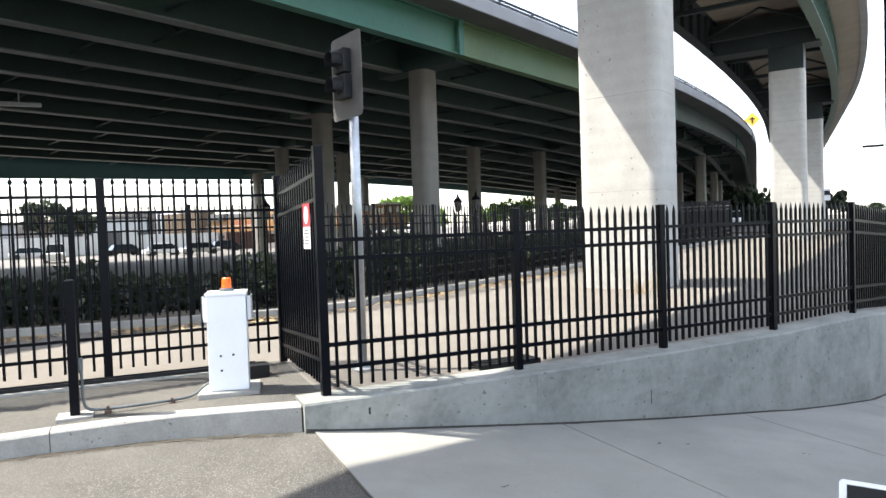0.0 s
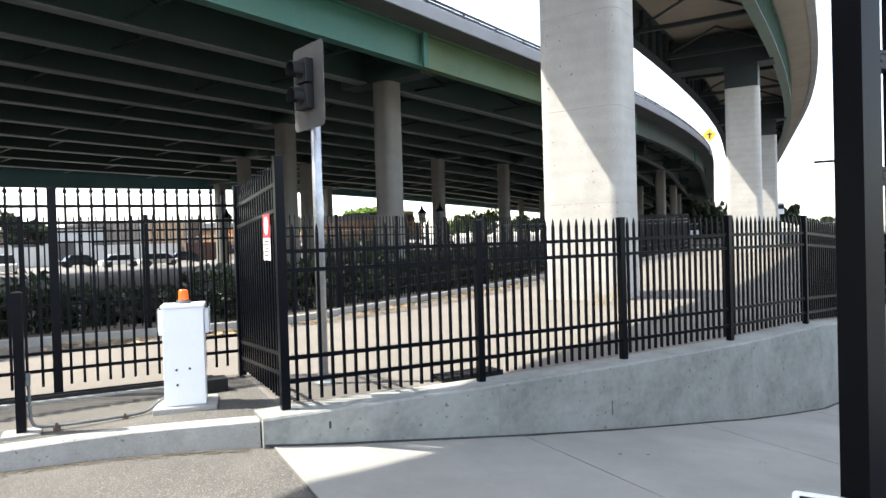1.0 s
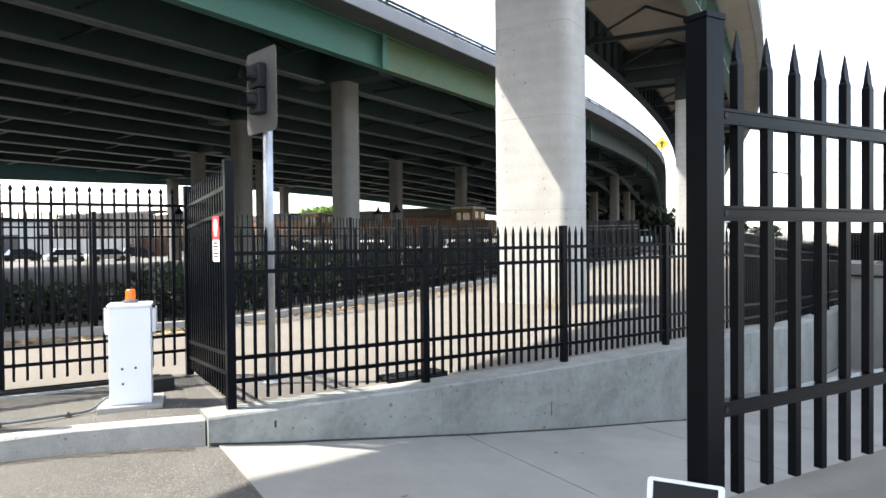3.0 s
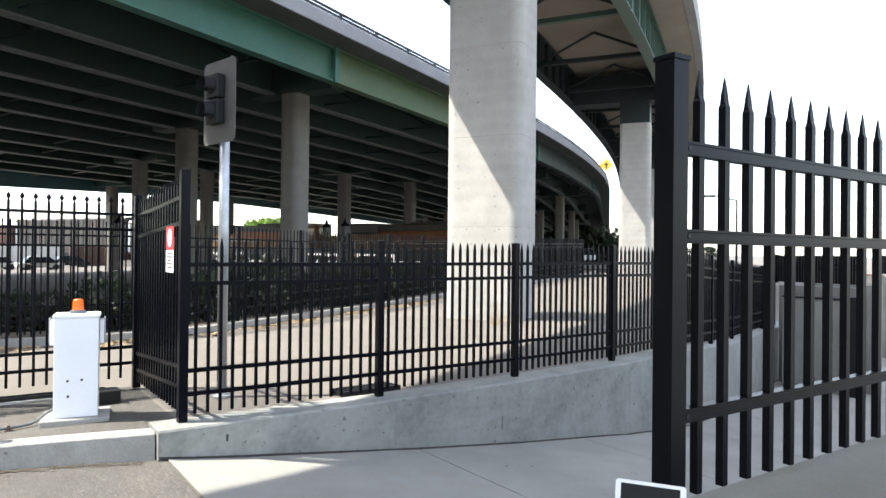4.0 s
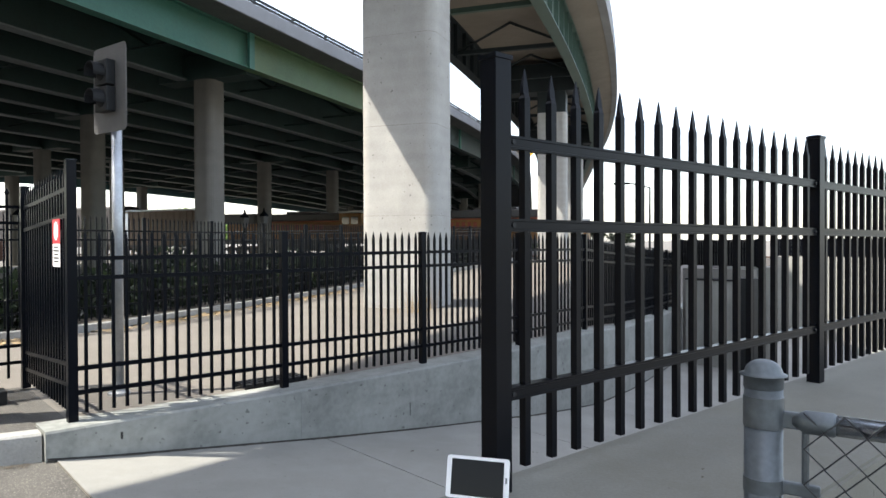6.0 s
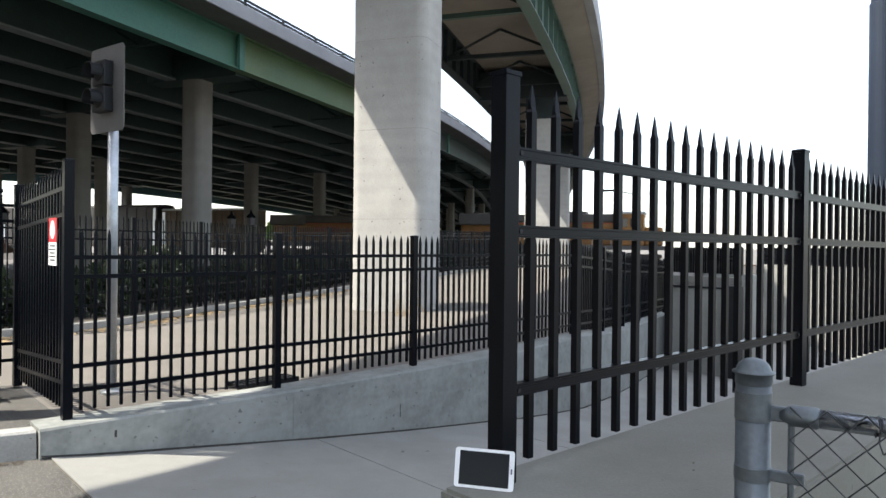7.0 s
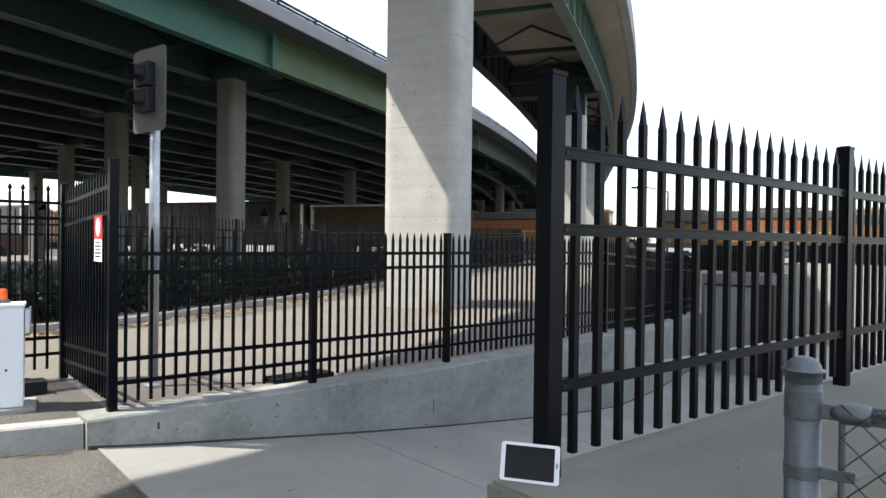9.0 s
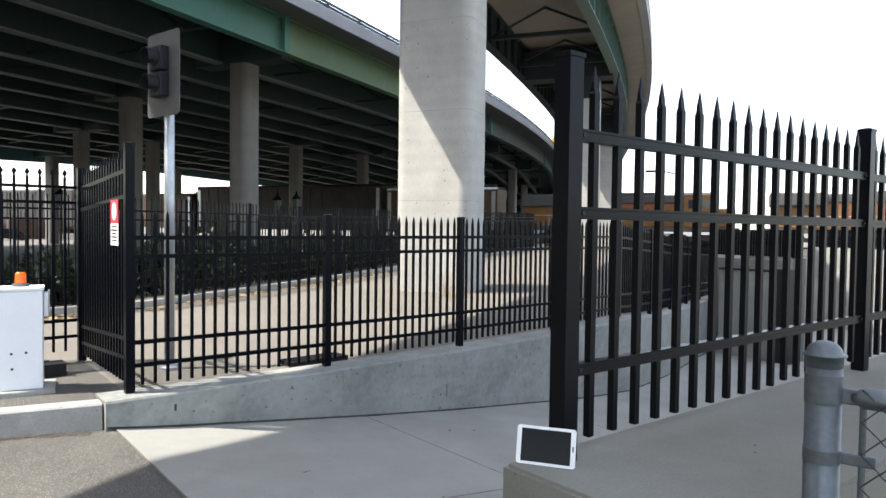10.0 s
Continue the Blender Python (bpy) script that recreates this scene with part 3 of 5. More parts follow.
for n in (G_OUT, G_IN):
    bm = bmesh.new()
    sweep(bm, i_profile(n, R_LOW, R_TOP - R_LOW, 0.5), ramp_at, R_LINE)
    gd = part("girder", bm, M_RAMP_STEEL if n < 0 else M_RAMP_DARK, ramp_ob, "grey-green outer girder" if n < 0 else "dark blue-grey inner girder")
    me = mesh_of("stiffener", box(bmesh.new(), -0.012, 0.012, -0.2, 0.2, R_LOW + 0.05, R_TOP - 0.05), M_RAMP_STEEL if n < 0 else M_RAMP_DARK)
    for i in range(-6, 40):
        share("stiffener", me, ramp_frame(i * 1.62, n), gd)
bm = bmesh.new()
sweep(bm, [(G_OUT - 0.3, R_TOP), (G_IN + 0.3, R_TOP), (3.12, R_TOP + 0.3), (3.12, R_TOP + 0.55), (-4.68, R_TOP + 0.55), (-4.68, R_TOP + 0.3)], ramp_at, R_LINE)
part("deck", bm, M_SOFFIT, ramp_ob)
for edge, sgn in ((-4.73, -1), (3.17, 1)):
    bm = bmesh.new()
    prof = [(0.0, R_TOP + 0.2), (0.04 * sgn * -1, R_TOP + 1.55), (0.24 * sgn * -1, R_TOP + 1.55), (0.4 * sgn * -1, R_TOP + 0.6), (0.4 * sgn * -1, R_TOP + 0.2)]
    sweep(bm, [(edge + n, z) for n, z in (prof if sgn > 0 else prof[::-1])], ramp_at, R_LINE)
    part("barrier", bm, M_DECK, ramp_ob, "pale concrete edge barrier")
# cross frames: a low chord with an upturned V above it
for i in range(-3, 16):
    s = i * 6.1 + 3.0
    cm = ramp_frame(s)
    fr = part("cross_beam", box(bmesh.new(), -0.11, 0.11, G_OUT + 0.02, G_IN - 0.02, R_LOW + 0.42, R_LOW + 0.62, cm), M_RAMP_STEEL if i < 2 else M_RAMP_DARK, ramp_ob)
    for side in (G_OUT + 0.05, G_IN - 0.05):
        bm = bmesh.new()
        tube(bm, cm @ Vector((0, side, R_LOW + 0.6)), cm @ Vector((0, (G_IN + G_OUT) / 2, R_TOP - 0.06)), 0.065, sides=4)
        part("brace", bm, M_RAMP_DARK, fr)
for s, n, hx, hy, r in ((-0.85, -0.96, 0.74, 1.06, 0.30), (23.2, -1.06, 0.62, 0.87, 0.26), (45.5, -1.06, 0.62, 0.87, 0.26), (68.0, -1.06, 0.62, 0.87, 0.26), (90.0, -1.06, 0.62, 0.87, 0.26), (112.0, -1.06, 0.62, 0.87, 0.26), (134.0, -1.06, 0.62, 0.87, 0.26), (-26.0, -0.95, 0.76, 1.06, 0.30)):
    cm = ramp_frame(s, n)
    bm = bmesh.new()
    top = R_LOW - 1.35
    obround(bm, hx, hy, r, -0.6, top, cm, 8)
    col = part("column", bm, M_COLUMN, ramp_ob)
    # shallow form joints round the shaft
    for z in ((2.7, 5.05, 7.4) if s < 0 else (3.4, 7.0)):
        part("form_joint", obround(bmesh.new(), hx + 0.002, hy + 0.002, r, z - 0.008, z + 0.008, cm, 8), M_FORM_JOINT, col)
    bm = bmesh.new()
    box(bm, -0.7, 0.7, G_OUT + 0.1 - n, G_IN - 0.1 - n, R_LOW - 0.1, R_TOP - 0.3, cm)
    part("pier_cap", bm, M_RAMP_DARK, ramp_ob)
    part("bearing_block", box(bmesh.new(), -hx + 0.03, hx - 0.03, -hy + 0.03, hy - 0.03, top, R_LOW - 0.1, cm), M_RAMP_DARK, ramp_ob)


# ---------------------------------------------------------------- fences
def picket_mesh(name, h, half, kind="spear"):
    bm = bmesh.new()
    if kind == "spear":
        square_stack(bm, [(0, half, half), (h - 0.094, half, half), (h - 0.085, half * 0.8, half * 0.8), (h - 0.076, half * 0.98, half * 0.55), (h - 0.055, half * 0.9, half * 0.42), (h - 0.002, half * 0.1, half * 0.1)])
    else:
        square_stack(bm, [(0, half, half), (h - 0.10, half, half), (h - 0.095, half * 0.6, half * 0.6), (h - 0.08, half * 0.6, half * 0.6), (h - 0.055, half * 1.7, half * 1.1), (h - 0.04, half * 1.5, half), (h, half * 0.1, half * 0.1)])
    return mesh_of(name, bm, M_BLACK)


def post_mesh(name, h, half):
    bm = bmesh.new()
    square_stack(bm, [(0, half, half), (h - 0.022, half, half), (h - 0.022, half + 0.004, half + 0.004), (h - 0.008, half + 0.004, half + 0.004), (h, half * 0.45, half * 0.45)])
    return mesh_of(name, bm, M_BLACK)


def bar(p, q, w, hgt):
    """A level or sloping rail of width w and height hgt from p to q."""
    p, q = Vector(p), Vector(q)
    d = q - p
    up = Vector((0, 0, 1))
    side = up.cross(d).normalized() * (w / 2)
    u = up * (hgt / 2)
    bm = bmesh.new()
    sec = [(-1, -1), (1, -1), (1, -0.72), (0.88, -0.66), (0.88, 0.52), (1, 0.6), (1, 1), (-1, 1), (-1, 0.6), (-0.88, 0.52), (-0.88, -0.66), (-1, -0.72)]
    a = [bm.verts.new(p + s1 * side + s2 * u) for s1, s2 in sec]
    b = [bm.verts.new(q + s1 * side + s2 * u) for s1, s2 in sec]
    for i in range(12):
        bm.faces.new((a[i], a[(i + 1) % 12], b[(i + 1) % 12], b[i]))
    bm.faces.new(a[::-1])
    bm.faces.new(b)
    bmesh.ops.recalc_face_normals(bm, faces=bm.faces[:])
    return bm


def fence_run(ob, posts, post_half, picket_half, rails, count, clear, kind="spear", first=True, last=True, rail=(0.032, 0.036), tip=0.0, bolts=False):
    """Posts (x, y, foot, top), with rails at heights below the top and pickets between them."""
    made = {}
    for j, (x, y, z0, z1) in enumerate(posts):
        nx, ny = (posts[j + 1] if j + 1 < len(posts) else posts[j - 1])[:2]
        a = math.atan2(ny - y, nx - x)
        if (j == 0 and not first) or (j == len(posts) - 1 and not last):
            continue
        h = round(z1 - z0, 3)
        if h not in made:
            made[h] = post_mesh("post", h, post_half)
        share("post", made[h], Matrix.Translation((x, y, z0)) @ Matrix.Rotation(a, 4, "Z"), ob)
    ph = {}
    for (x0, y0, a0, b0), (x1, y1, a1, b1) in zip(posts, posts[1:]):
        p0, p1 = Vector((x0, y0, 0)), Vector((x1, y1, 0))
        ang = math.atan2(y1 - y0, x1 - x0)
        for r in rails:
            part("rail", bar((x0, y0, b0 - r), (x1, y1, b1 - r), *rail), M_BLACK, ob)
        if bolts:
            side = Vector((math.sin(ang), -math.cos(ang), 0))
            for r in rails:
                for k in (0.055, (p1 - p0).length - 0.055):
                    c = p0 + (p1 - p0).normalized() * k + Vector((0, 0, b0 + (b1 - b0) * k / (p1 - p0).length - r))
                    part("bolt", tube(bmesh.new(), c + side * 0.012, c + side * 0.024, 0.008, sides=8), M_SIGNAL, ob)
        for i in range(1, count + 1):
            k = i / (count + 1)
            c = p0 + (p1 - p0) * k
            zt = b0 + (b1 - b0) * k - tip
            zb = a0 + (a1 - a0) * k + clear
            h = round(zt - zb, 2)
            if h not in ph:
                ph[h] = picket_mesh("picket", h, picket_half, kind)
            share("picket", ph[h], Matrix.Translation((c.x, c.y, zt - h)) @ Matrix.Rotation(ang, 4, "Z"), ob)


far_fence = empty("metal_fence", "black steel picket fence on the path's wall", "fence", "picket fences")
fence_run(far_fence, [(0.0, 0.0, 0.30, 2.155), (2.25, 0.0, 0.305, 2.155), (4.37, 0.0, 0.335, 2.16), (6.42, 0.08, 0.365, 2.165), (8.6, 0.44, 0.38, 2.15), (10.7, 1.2, 0.2, 2.03),
                      (12.8, 2.05, 0.07, 1.92), (14.9, 2.9, -0.01, 1.83), (17.0, 3.75, -0.09, 1.75), (19.2, 4.6, -0.17, 1.66)],
          0.04, 0.0145, (0.285, 0.475, 1.35, 1.585), 17, 0.07, first=False, tip=0.005, rail=(0.038, 0.042))
near_fence = empty("metal_fence", "black steel three-rail picket fence on the terrace", "fence", "picket fences")
fence_run(near_fence, [(-0.13, -5.835, 1.262, 2.585), (2.28, -5.85, 1.262, 2.58), (4.5, -5.86, 1.262, 2.57), (6.75, -5.87, 1.262, 2.56), (9.0, -5.88, 1.262, 2.55)],
          0.0325, 0.0125, (0.262, 0.515, 1.03), 18, 0.06, tip=0.025, rail=(0.034, 0.04), bolts=True)
gate = empty("metal_fence", "tall black steel picket panel beside the gate", "fence", "picket fences")
fence_run(gate, [(0.0, 0.0, 0.29, 2.826), (-0.03, 2.12, 0.29, 2.70)], 0.044, 0.0145, (0.27, 0.53, 1.98, 2.18), 17, 0.09, tip=0.03, rail=(0.038, 0.038))
slide = empty("sliding_gate", "tall black steel sliding gate with spear finials", "gate", "picket fences")
fence_run(slide, [(-0.06, 2.22, 0.29, 2.67), (-2.07, 2.15, 0.29, 2.67), (-4.3, 2.07, 0.28, 2.67), (-6.5, 2.0, 0.28, 2.67), (-8.7, 1.9, 0.28, 2.67)],
          0.047, 0.0145, (0.22, 0.41, 1.88, 2.08), 14, 0.12, kind="finial", first=False, tip=0.0, rail=(0.038, 0.036))
back = empty("metal_fence", "black steel picket fence along the back kerb", "fence", "picket fences")
bpts = []
for x in np.arange(-9, 30, 2.05):
    bpts.append((float(x), curve_at(BACK, x) + 0.35, lot_z(x, 0) + 0.1, lot_z(x, 0) + 2.28))
made = post_mesh("post", 2.2, 0.038)
for x, y, z0, z1 in bpts:
    share("post", made, Matrix.Translation((x, y, z0)), back)
pk = mesh_of("picket", square_stack(bmesh.new(), [(0.08, 0.0125, 0.0125), (2.12, 0.0125, 0.0125), (2.14, 0.016, 0.008), (2.2, 0.002, 0.002)]), M_BLACK)
for p, q in zip(bpts, bpts[1:]):
    v0, v1 = Vector(p[:3]), Vector(q[:3])
    for i in range(1, 17):
        share("picket", pk, Matrix.Translation(v0 + (v1 - v0) * (i / 17)), back)
for r in (0.28, 0.47, 1.6, 1.85):
    for p, q in zip(bpts, bpts[1:]):
        part("rail", bar((p[0], p[1], p[3] - r), (q[0], q[1], q[3] - r), 0.032, 0.036), M_BLACK, back)


# ---------------------------------------------------------------- things by the gate
AP = 0.285
cab = empty("gate_operator", "white enamelled steel gate-operator cabinet with amber beacon, on a concrete pad", "cabinet",
            m=Matrix.Translation((-0.835, 0.84, 0.318)) @ Matrix.Rotation(radians(-10), 4, "Z"))
part("body", box(bmesh.new(), -0.2, 0.2, -0.17, 0.17, 0.0, 1.0, bevel=0.008), M_WHITE, cab)
bm = bmesh.new()
box(bm, -0.212, 0.212, -0.185, 0.18, 1.0, 1.035, bevel=0.008)
part("lid", bm, M_WHITE, cab)
for sx in (-1, 1):
    bm = bmesh.new()
    box(bm, sx * 0.225 - 0.02, sx * 0.225 + 0.02, -0.06, 0.1, 0.72, 0.97, bevel=0.008)
    part("side_hood", bm, M_WHITE, cab)
    bm = bmesh.new()
    box(bm, sx * 0.25 - 0.008, sx * 0.25 + 0.008, -0.03, 0.07, 0.75, 0.99, bevel=0.004)
    part("side_plate", bm, M_GALV, cab)
for x, z in ((-0.075, 0.37), (0.052, 0.375), (-0.07, 0.215)):
    part("bolt_hole", tube(bmesh.new(), (x, -0.173, z), (x, -0.168, z), 0.013, sides=12), M_INK, cab)
bm = bmesh.new()
lathe(bm, [(0.075, 1.035), (0.078, 1.045), (0.07, 1.065), (0.055, 1.068)], 20, Matrix.Translation((0.0, 0.03, 0)))
part("beacon_base", bm, M_PIPE, cab)
bm = bmesh.new()
lathe(bm, [(0.052, 1.068), (0.054, 1.08), (0.05, 1.12), (0.051, 1.13), (0.048, 1.17), (0.038, 1.18)], 20, Matrix.Translation((0.0, 0.03, 0)))
part("beacon_lens", bm, M_AMBER, cab, "amber beacon lens")
bm = bmesh.new()
box(bm, -0.31, 0.31, -0.26, 0.28, 0.2, 0.318, Matrix.Translation((-0.835, 0.84, 0)) @ Matrix.Rotation(radians(-10), 4, "Z"), bevel=0.012)
tagged(part("equipment_pad", bm, M_KERB), "worn concrete pad under the gate cabinet", "pad")
bm = bmesh.new()
box(bm, -0.13, 0.16, -0.12, 0.12, 0.27, 0.43, Matrix.Translation((-0.5, 1.42, 0)), bevel=0.01)
tagged(part("battery_box", bm, M_SIGNAL), "low dark metal box beside the gate cabinet", "box")

sp = empty("bollard_post", "short black square steel post with conduit box", "post", m=Matrix.Translation((-2.31, 0.75, 0.238)))
part("shaft", square_stack(bmesh.new(), [(0, 0.042, 0.042), (1.31, 0.042, 0.042), (1.31, 0.046, 0.046), (1.325, 0.046, 0.046), (1.34, 0.02, 0.02)]), M_BLACK, sp)
part("footing", box(bmesh.new(), -0.16, 0.16, -0.14, 0.14, -0.06, 0.012, bevel=0.005), M_KERB, sp)
part("junction_box", box(bmesh.new(), 0.045, 0.085, -0.035, 0.035, 0.44, 0.56, bevel=0.006), M_PIPE, sp)


def pipe(name, pts, r, material, label, category, sides=8):
    cu = bpy.data.curves.new(name, "CURVE")
    cu.dimensions = "3D"
    cu.bevel_depth, cu.bevel_resolution = r, 2
    sl = cu.splines.new("NURBS")
    sl.points.add(len(pts) - 1)
    for p, co in zip(sl.points, pts):
        p.co = (*co, 1)
    sl.use_endpoint_u, sl.order_u, sl.resolution_u = True, 3, 6
    cu.materials.append(material)
    return tagged(new(name, cu), label, category)


pipe("conduit", [(-2.245, 0.75, 0.76), (-2.24, 0.75, 0.55), (-2.235, 0.74, 0.33), (-2.18, 0.72, 0.28), (-2.05, 0.70, 0.28), (-1.75, 0.68, 0.28), (-1.4, 0.72, 0.28), (-1.22, 0.76, 0.285), (-1.12, 0.86, 0.35), (-1.05, 0.88, 0.38)],
     0.014, M_PIPE, "bent grey conduit pipe lying on the asphalt", "pipe")
for x, y in ((-2.02, 0.70), (-1.43, 0.715)):
    bm = bmesh.new()
    box(bm, x - 0.03, x + 0.03, y - 0.03, y + 0.03, 0.235, 0.265)
    box(bm, x - 0.012, x + 0.012, y - 0.022, y + 0.022, 0.265, 0.31)
    tagged(part("pipe_clamp", bm, M_RUST), "small rusty clamp holding the conduit", "clamp", "conduit clamps")
track_ob = empty("gate_track", "steel angle track set in concrete for the sliding gate", "track", kind="structure")
bm = bmesh.new()
box(bm, -8, -0.4, 1.86, 2.22, 0.24, 0.306, bevel=0.01)
part("track_bed", bm, M_KERB, track_ob)
for y in (1.93, 2.05):
    bm = bmesh.new()
    box(bm, -8, -0.4, y - 0.02, y + 0.02, 0.30, 0.345)
    part("track_rail", bm, M_SIGNAL, track_ob)

# warning sign on the gate panel
sg = empty("warning_sign", "red and white warning sign fixed to the gate panel", "sign", m=Matrix.Translation((-0.034, 0.43, 1.78)) @ Matrix.Rotation(radians(-90), 4, "Z"))
part("red_plate", box(bmesh.new(), -0.16, 0.16, -0.004, 0.0, 0.235, 0.48), M_RED, sg)
part("white_plate", box(bmesh.new(), -0.16, 0.16, -0.004, 0.0, 0.0, 0.233), M_SIGNWHITE, sg)
bm = bmesh.new()
lathe(bm, [(0.095, -0.0055), (0.095, -0.0045)], 24, Matrix.Translation((0, 0, 0.36)) @ Matrix.Rotation(radians(-90), 4, "X") @ Matrix.Translation((0, 0, 0.01)))
bmesh.ops.translate(bm, verts=bm.verts[:], vec=(0, -0.0106, 0))
part("roundel", bm, M_SIGNWHITE, sg)
bm = bmesh.new()
box(bm, -0.018, 0.018, -0.0085, -0.0065, 0.30, 0.42, Matrix.Rotation(radians(18), 4, "Y") @ Matrix.Translation((0.11, 0, 0)))
part("symbol_bar", bm, M_INK, sg)
for i, w in enumerate((0.2, 0.24, 0.17, 0.22, 0.19)):
    part("text_bar", box(bmesh.new(), -w / 2, w / 2, -0.0065, -0.0042, 0.19 - i * 0.036, 0.205 - i * 0.036), M_INK, sg)

# traffic signal
ts = empty("traffic_signal", "two-lamp traffic signal with dark backplate on a galvanised pole", "signal", m=Matrix.Translation((0.72, 1.08, 0.27)))
part("pole", tube(bmesh.new(), (0, 0, 0), (0, 0, 4.0), 0.058, sides=20), M_GALV, ts, smooth=True)
part("base", lathe(bmesh.new(), [(0.12, 0), (0.12, 0.03), (0.07, 0.05), (0.06, 0.12)], 20), M_GALV, ts)
SM = Matrix.Translation((-0.075, -0.03, 3.5)) @ Matrix.Rotation(radians(193), 4, "Z")
bm = bmesh.new()
obround(bm, 0.355, 0.49, 0.06, -0.003, 0.003, SM @ Matrix.Rotation(radians(90), 4, "Y") @ Matrix.Rotation(radians(90), 4, "Z"))
part("backplate", bm, M_PLATE, ts)
for z in (0.17, -0.13):
    bm = bmesh.new()
    box(bm, 0.004, 0.11, -0.13, 0.13, z - 0.14, z + 0.14, SM, bevel=0.012)
    hd = part("lamp_head", bm, M_SIGNAL, ts)
    bm = bmesh.new()
    ring = []
    for i in range(15):
        a = radians(-30 + 240 * i / 14)
        ring.append((math.cos(a) * 0.105, math.sin(a) * 0.105))
    strip(bm, [[SM @ Vector((0.11, y, z + h)) for y, h in ring], [SM @ Vector((0.24, y, z + h * 0.95)) for y, h in ring]])
    strip(bm, [[SM @ Vector((0.24, y, z + h * 0.95)) for y, h in ring], [SM @ Vector((0.24, y * 0.96, z + h * 0.91)) for y, h in ring]])
    strip(bm, [[SM @ Vector((0.11, y * 0.96, z + h * 0.96)) for y, h in ring], [SM @ Vector((0.24, y * 0.96, z + h * 0.91)) for y, h in ring]])
    part("visor", bm, M_SIGNAL, hd)
    part("lens", lathe(bmesh.new(), [(0.098, 0.111), (0.09, 0.115), (0.04, 0.12)], 20, SM @ Matrix.Translation((0, 0, z)) @ Matrix.Rotation(radians(90), 4, "Y")), M_LENS, hd)
bm = bmesh.new()
box(bm, -0.09, 0.0, -0.03, 0.03, 0.2, 0.25, SM)
box(bm, -0.09, 0.0, -0.03, 0.03, -0.3, -0.25, SM)
part("bracket", bm, M_GALV, ts)

# drain grate
gr = empty("drain_grate", "rusty black iron drain grate behind the fence", "grate", m=Matrix.Translation((2.3, 0.42, 0.28)) @ Matrix.Rotation(radians(3), 4, "Z"))
bm = bmesh.new()
for y in (-0.13, 0.13):
    box(bm, -0.42, 0.42, y - 0.02, y + 0.02, 0, 0.06)
part("grate_frame", bm, M_SIGNAL, gr)
for i in range(15):
    part("grate_bar", box(bmesh.new(), -0.4 + i * 0.057, -0.378 + i * 0.057, -0.11, 0.11, 0.02, 0.055), M_SIGNAL, gr)

# tablet leaning on the fence post
tb = empty("tablet", "white-framed tablet computer leaning against the fence post", "tablet",
           m=Matrix.Translation((-0.222, -5.842, 1.266)) @ Matrix.Rotation(radians(-58), 4, "Z") @ Matrix.Rotation(radians(-14), 4, "X"))
bm = bmesh.new()
obround(bm, 0.094, 0.06, 0.009, -0.0045, 0.0045, Matrix.Translation((0, 0, 0.06)) @ Matrix.Rotation(radians(90), 4, "X"))
part("case", bm, M_SIGNWHITE, tb)
part("screen", box(bmesh.new(), -0.079, 0.079, -0.0058, -0.0044, 0.009, 0.111), M_SCREEN, tb, "dark reflective glass")
part("home_button", box(bmesh.new(), 0.084, 0.089, -0.0056, -0.0044, 0.052, 0.068), M_PIPE, tb)

# chain-link fence on the camera's side
CL = Vector((-0.03, -6.585, 0.0))
CD = Vector((0.25, -0.968, 0.0)).normalized()
cl = empty("chain_link_fence", "galvanised chain-link fence with round capped end post", "fence")
bm = bmesh.new()
lathe(bm, [(0.041, 0.02), (0.041, 1.712)], 40, Matrix.Translation(CL))
part("end_post", bm, M_PIPE, cl, smooth=True)
bm = bmesh.new()
lathe(bm, [(0.0412, 1.686), (0.0424, 1.688), (0.0424, 1.7135), (0.0500, 1.7145), (0.0502, 1.7175), (0.0410, 1.7205), (0.0392, 1.728), (0.0350, 1.736), (0.0285, 1.7425), (0.0205, 1.747), (0.0115, 1.7497), (0.0005, 1.7505)], 40, Matrix.Translation(CL))
part("post_cap", bm, M_PIPE, cl, smooth=True)
for z, hgt in ((1.634, 0.07), (1.468, 0.034), (0.9, 0.034)):
    bm = bmesh.new()
    lathe(bm, [(0.0415, z - hgt / 2), (0.0428, z - hgt / 2 + 0.001), (0.0428, z + hgt / 2 - 0.001), (0.0415, z + hgt / 2)], 48, Matrix.Translation(CL))
    bd = part("brace_band", bm, M_PIPE, cl)
    c = CL + Vector((0, 0, min(z, 1.62)))
    part("band_tongue", box(bmesh.new(), 0.035, 0.115 if z < 1.6 else 0.075, -0.009, 0.009, -min(hgt, 0.045) * 0.42, min(hgt, 0.045) * 0.42, Matrix.Translation(c) @ Matrix.Rotation(math.atan2(CD.y, CD.x), 4, "Z"), bevel=0.004), M_PIPE, bd)
bm = bmesh.new()
tube(bm, CL + CD * 0.105 + Vector((0, 0, 1.62)), CL + CD * 2.6 + Vector((0, 0, 1.62)), 0.0225, sides=24)
part("top_rail", bm, M_RAIL, cl, smooth=True)
bm = bmesh.new()
lathe(bm, [(0.012, 0.06), (0.0255, 0.085), (0.026, 0.14), (0.0225, 0.145)], 24, Matrix.Translation(CL + Vector((0, 0, 1.62))) @ CD.to_track_quat("Z", "Y").to_matrix().to_4x4())
part("rail_cup", bm, M_PIPE, cl, smooth=True)
part("tension_bar", tube(bmesh.new(), CL + CD * 0.085 + Vector((0, 0, 0.4)), CL + CD * 0.085 + Vector((0, 0, 1.6)), 0.008, sides=8), M_PIPE, cl)
NW, WH, WW = 58, 0.039, 0.039
wire = bpy.data.curves.new("mesh_wire", "CURVE")
wire.dimensions = "3D"
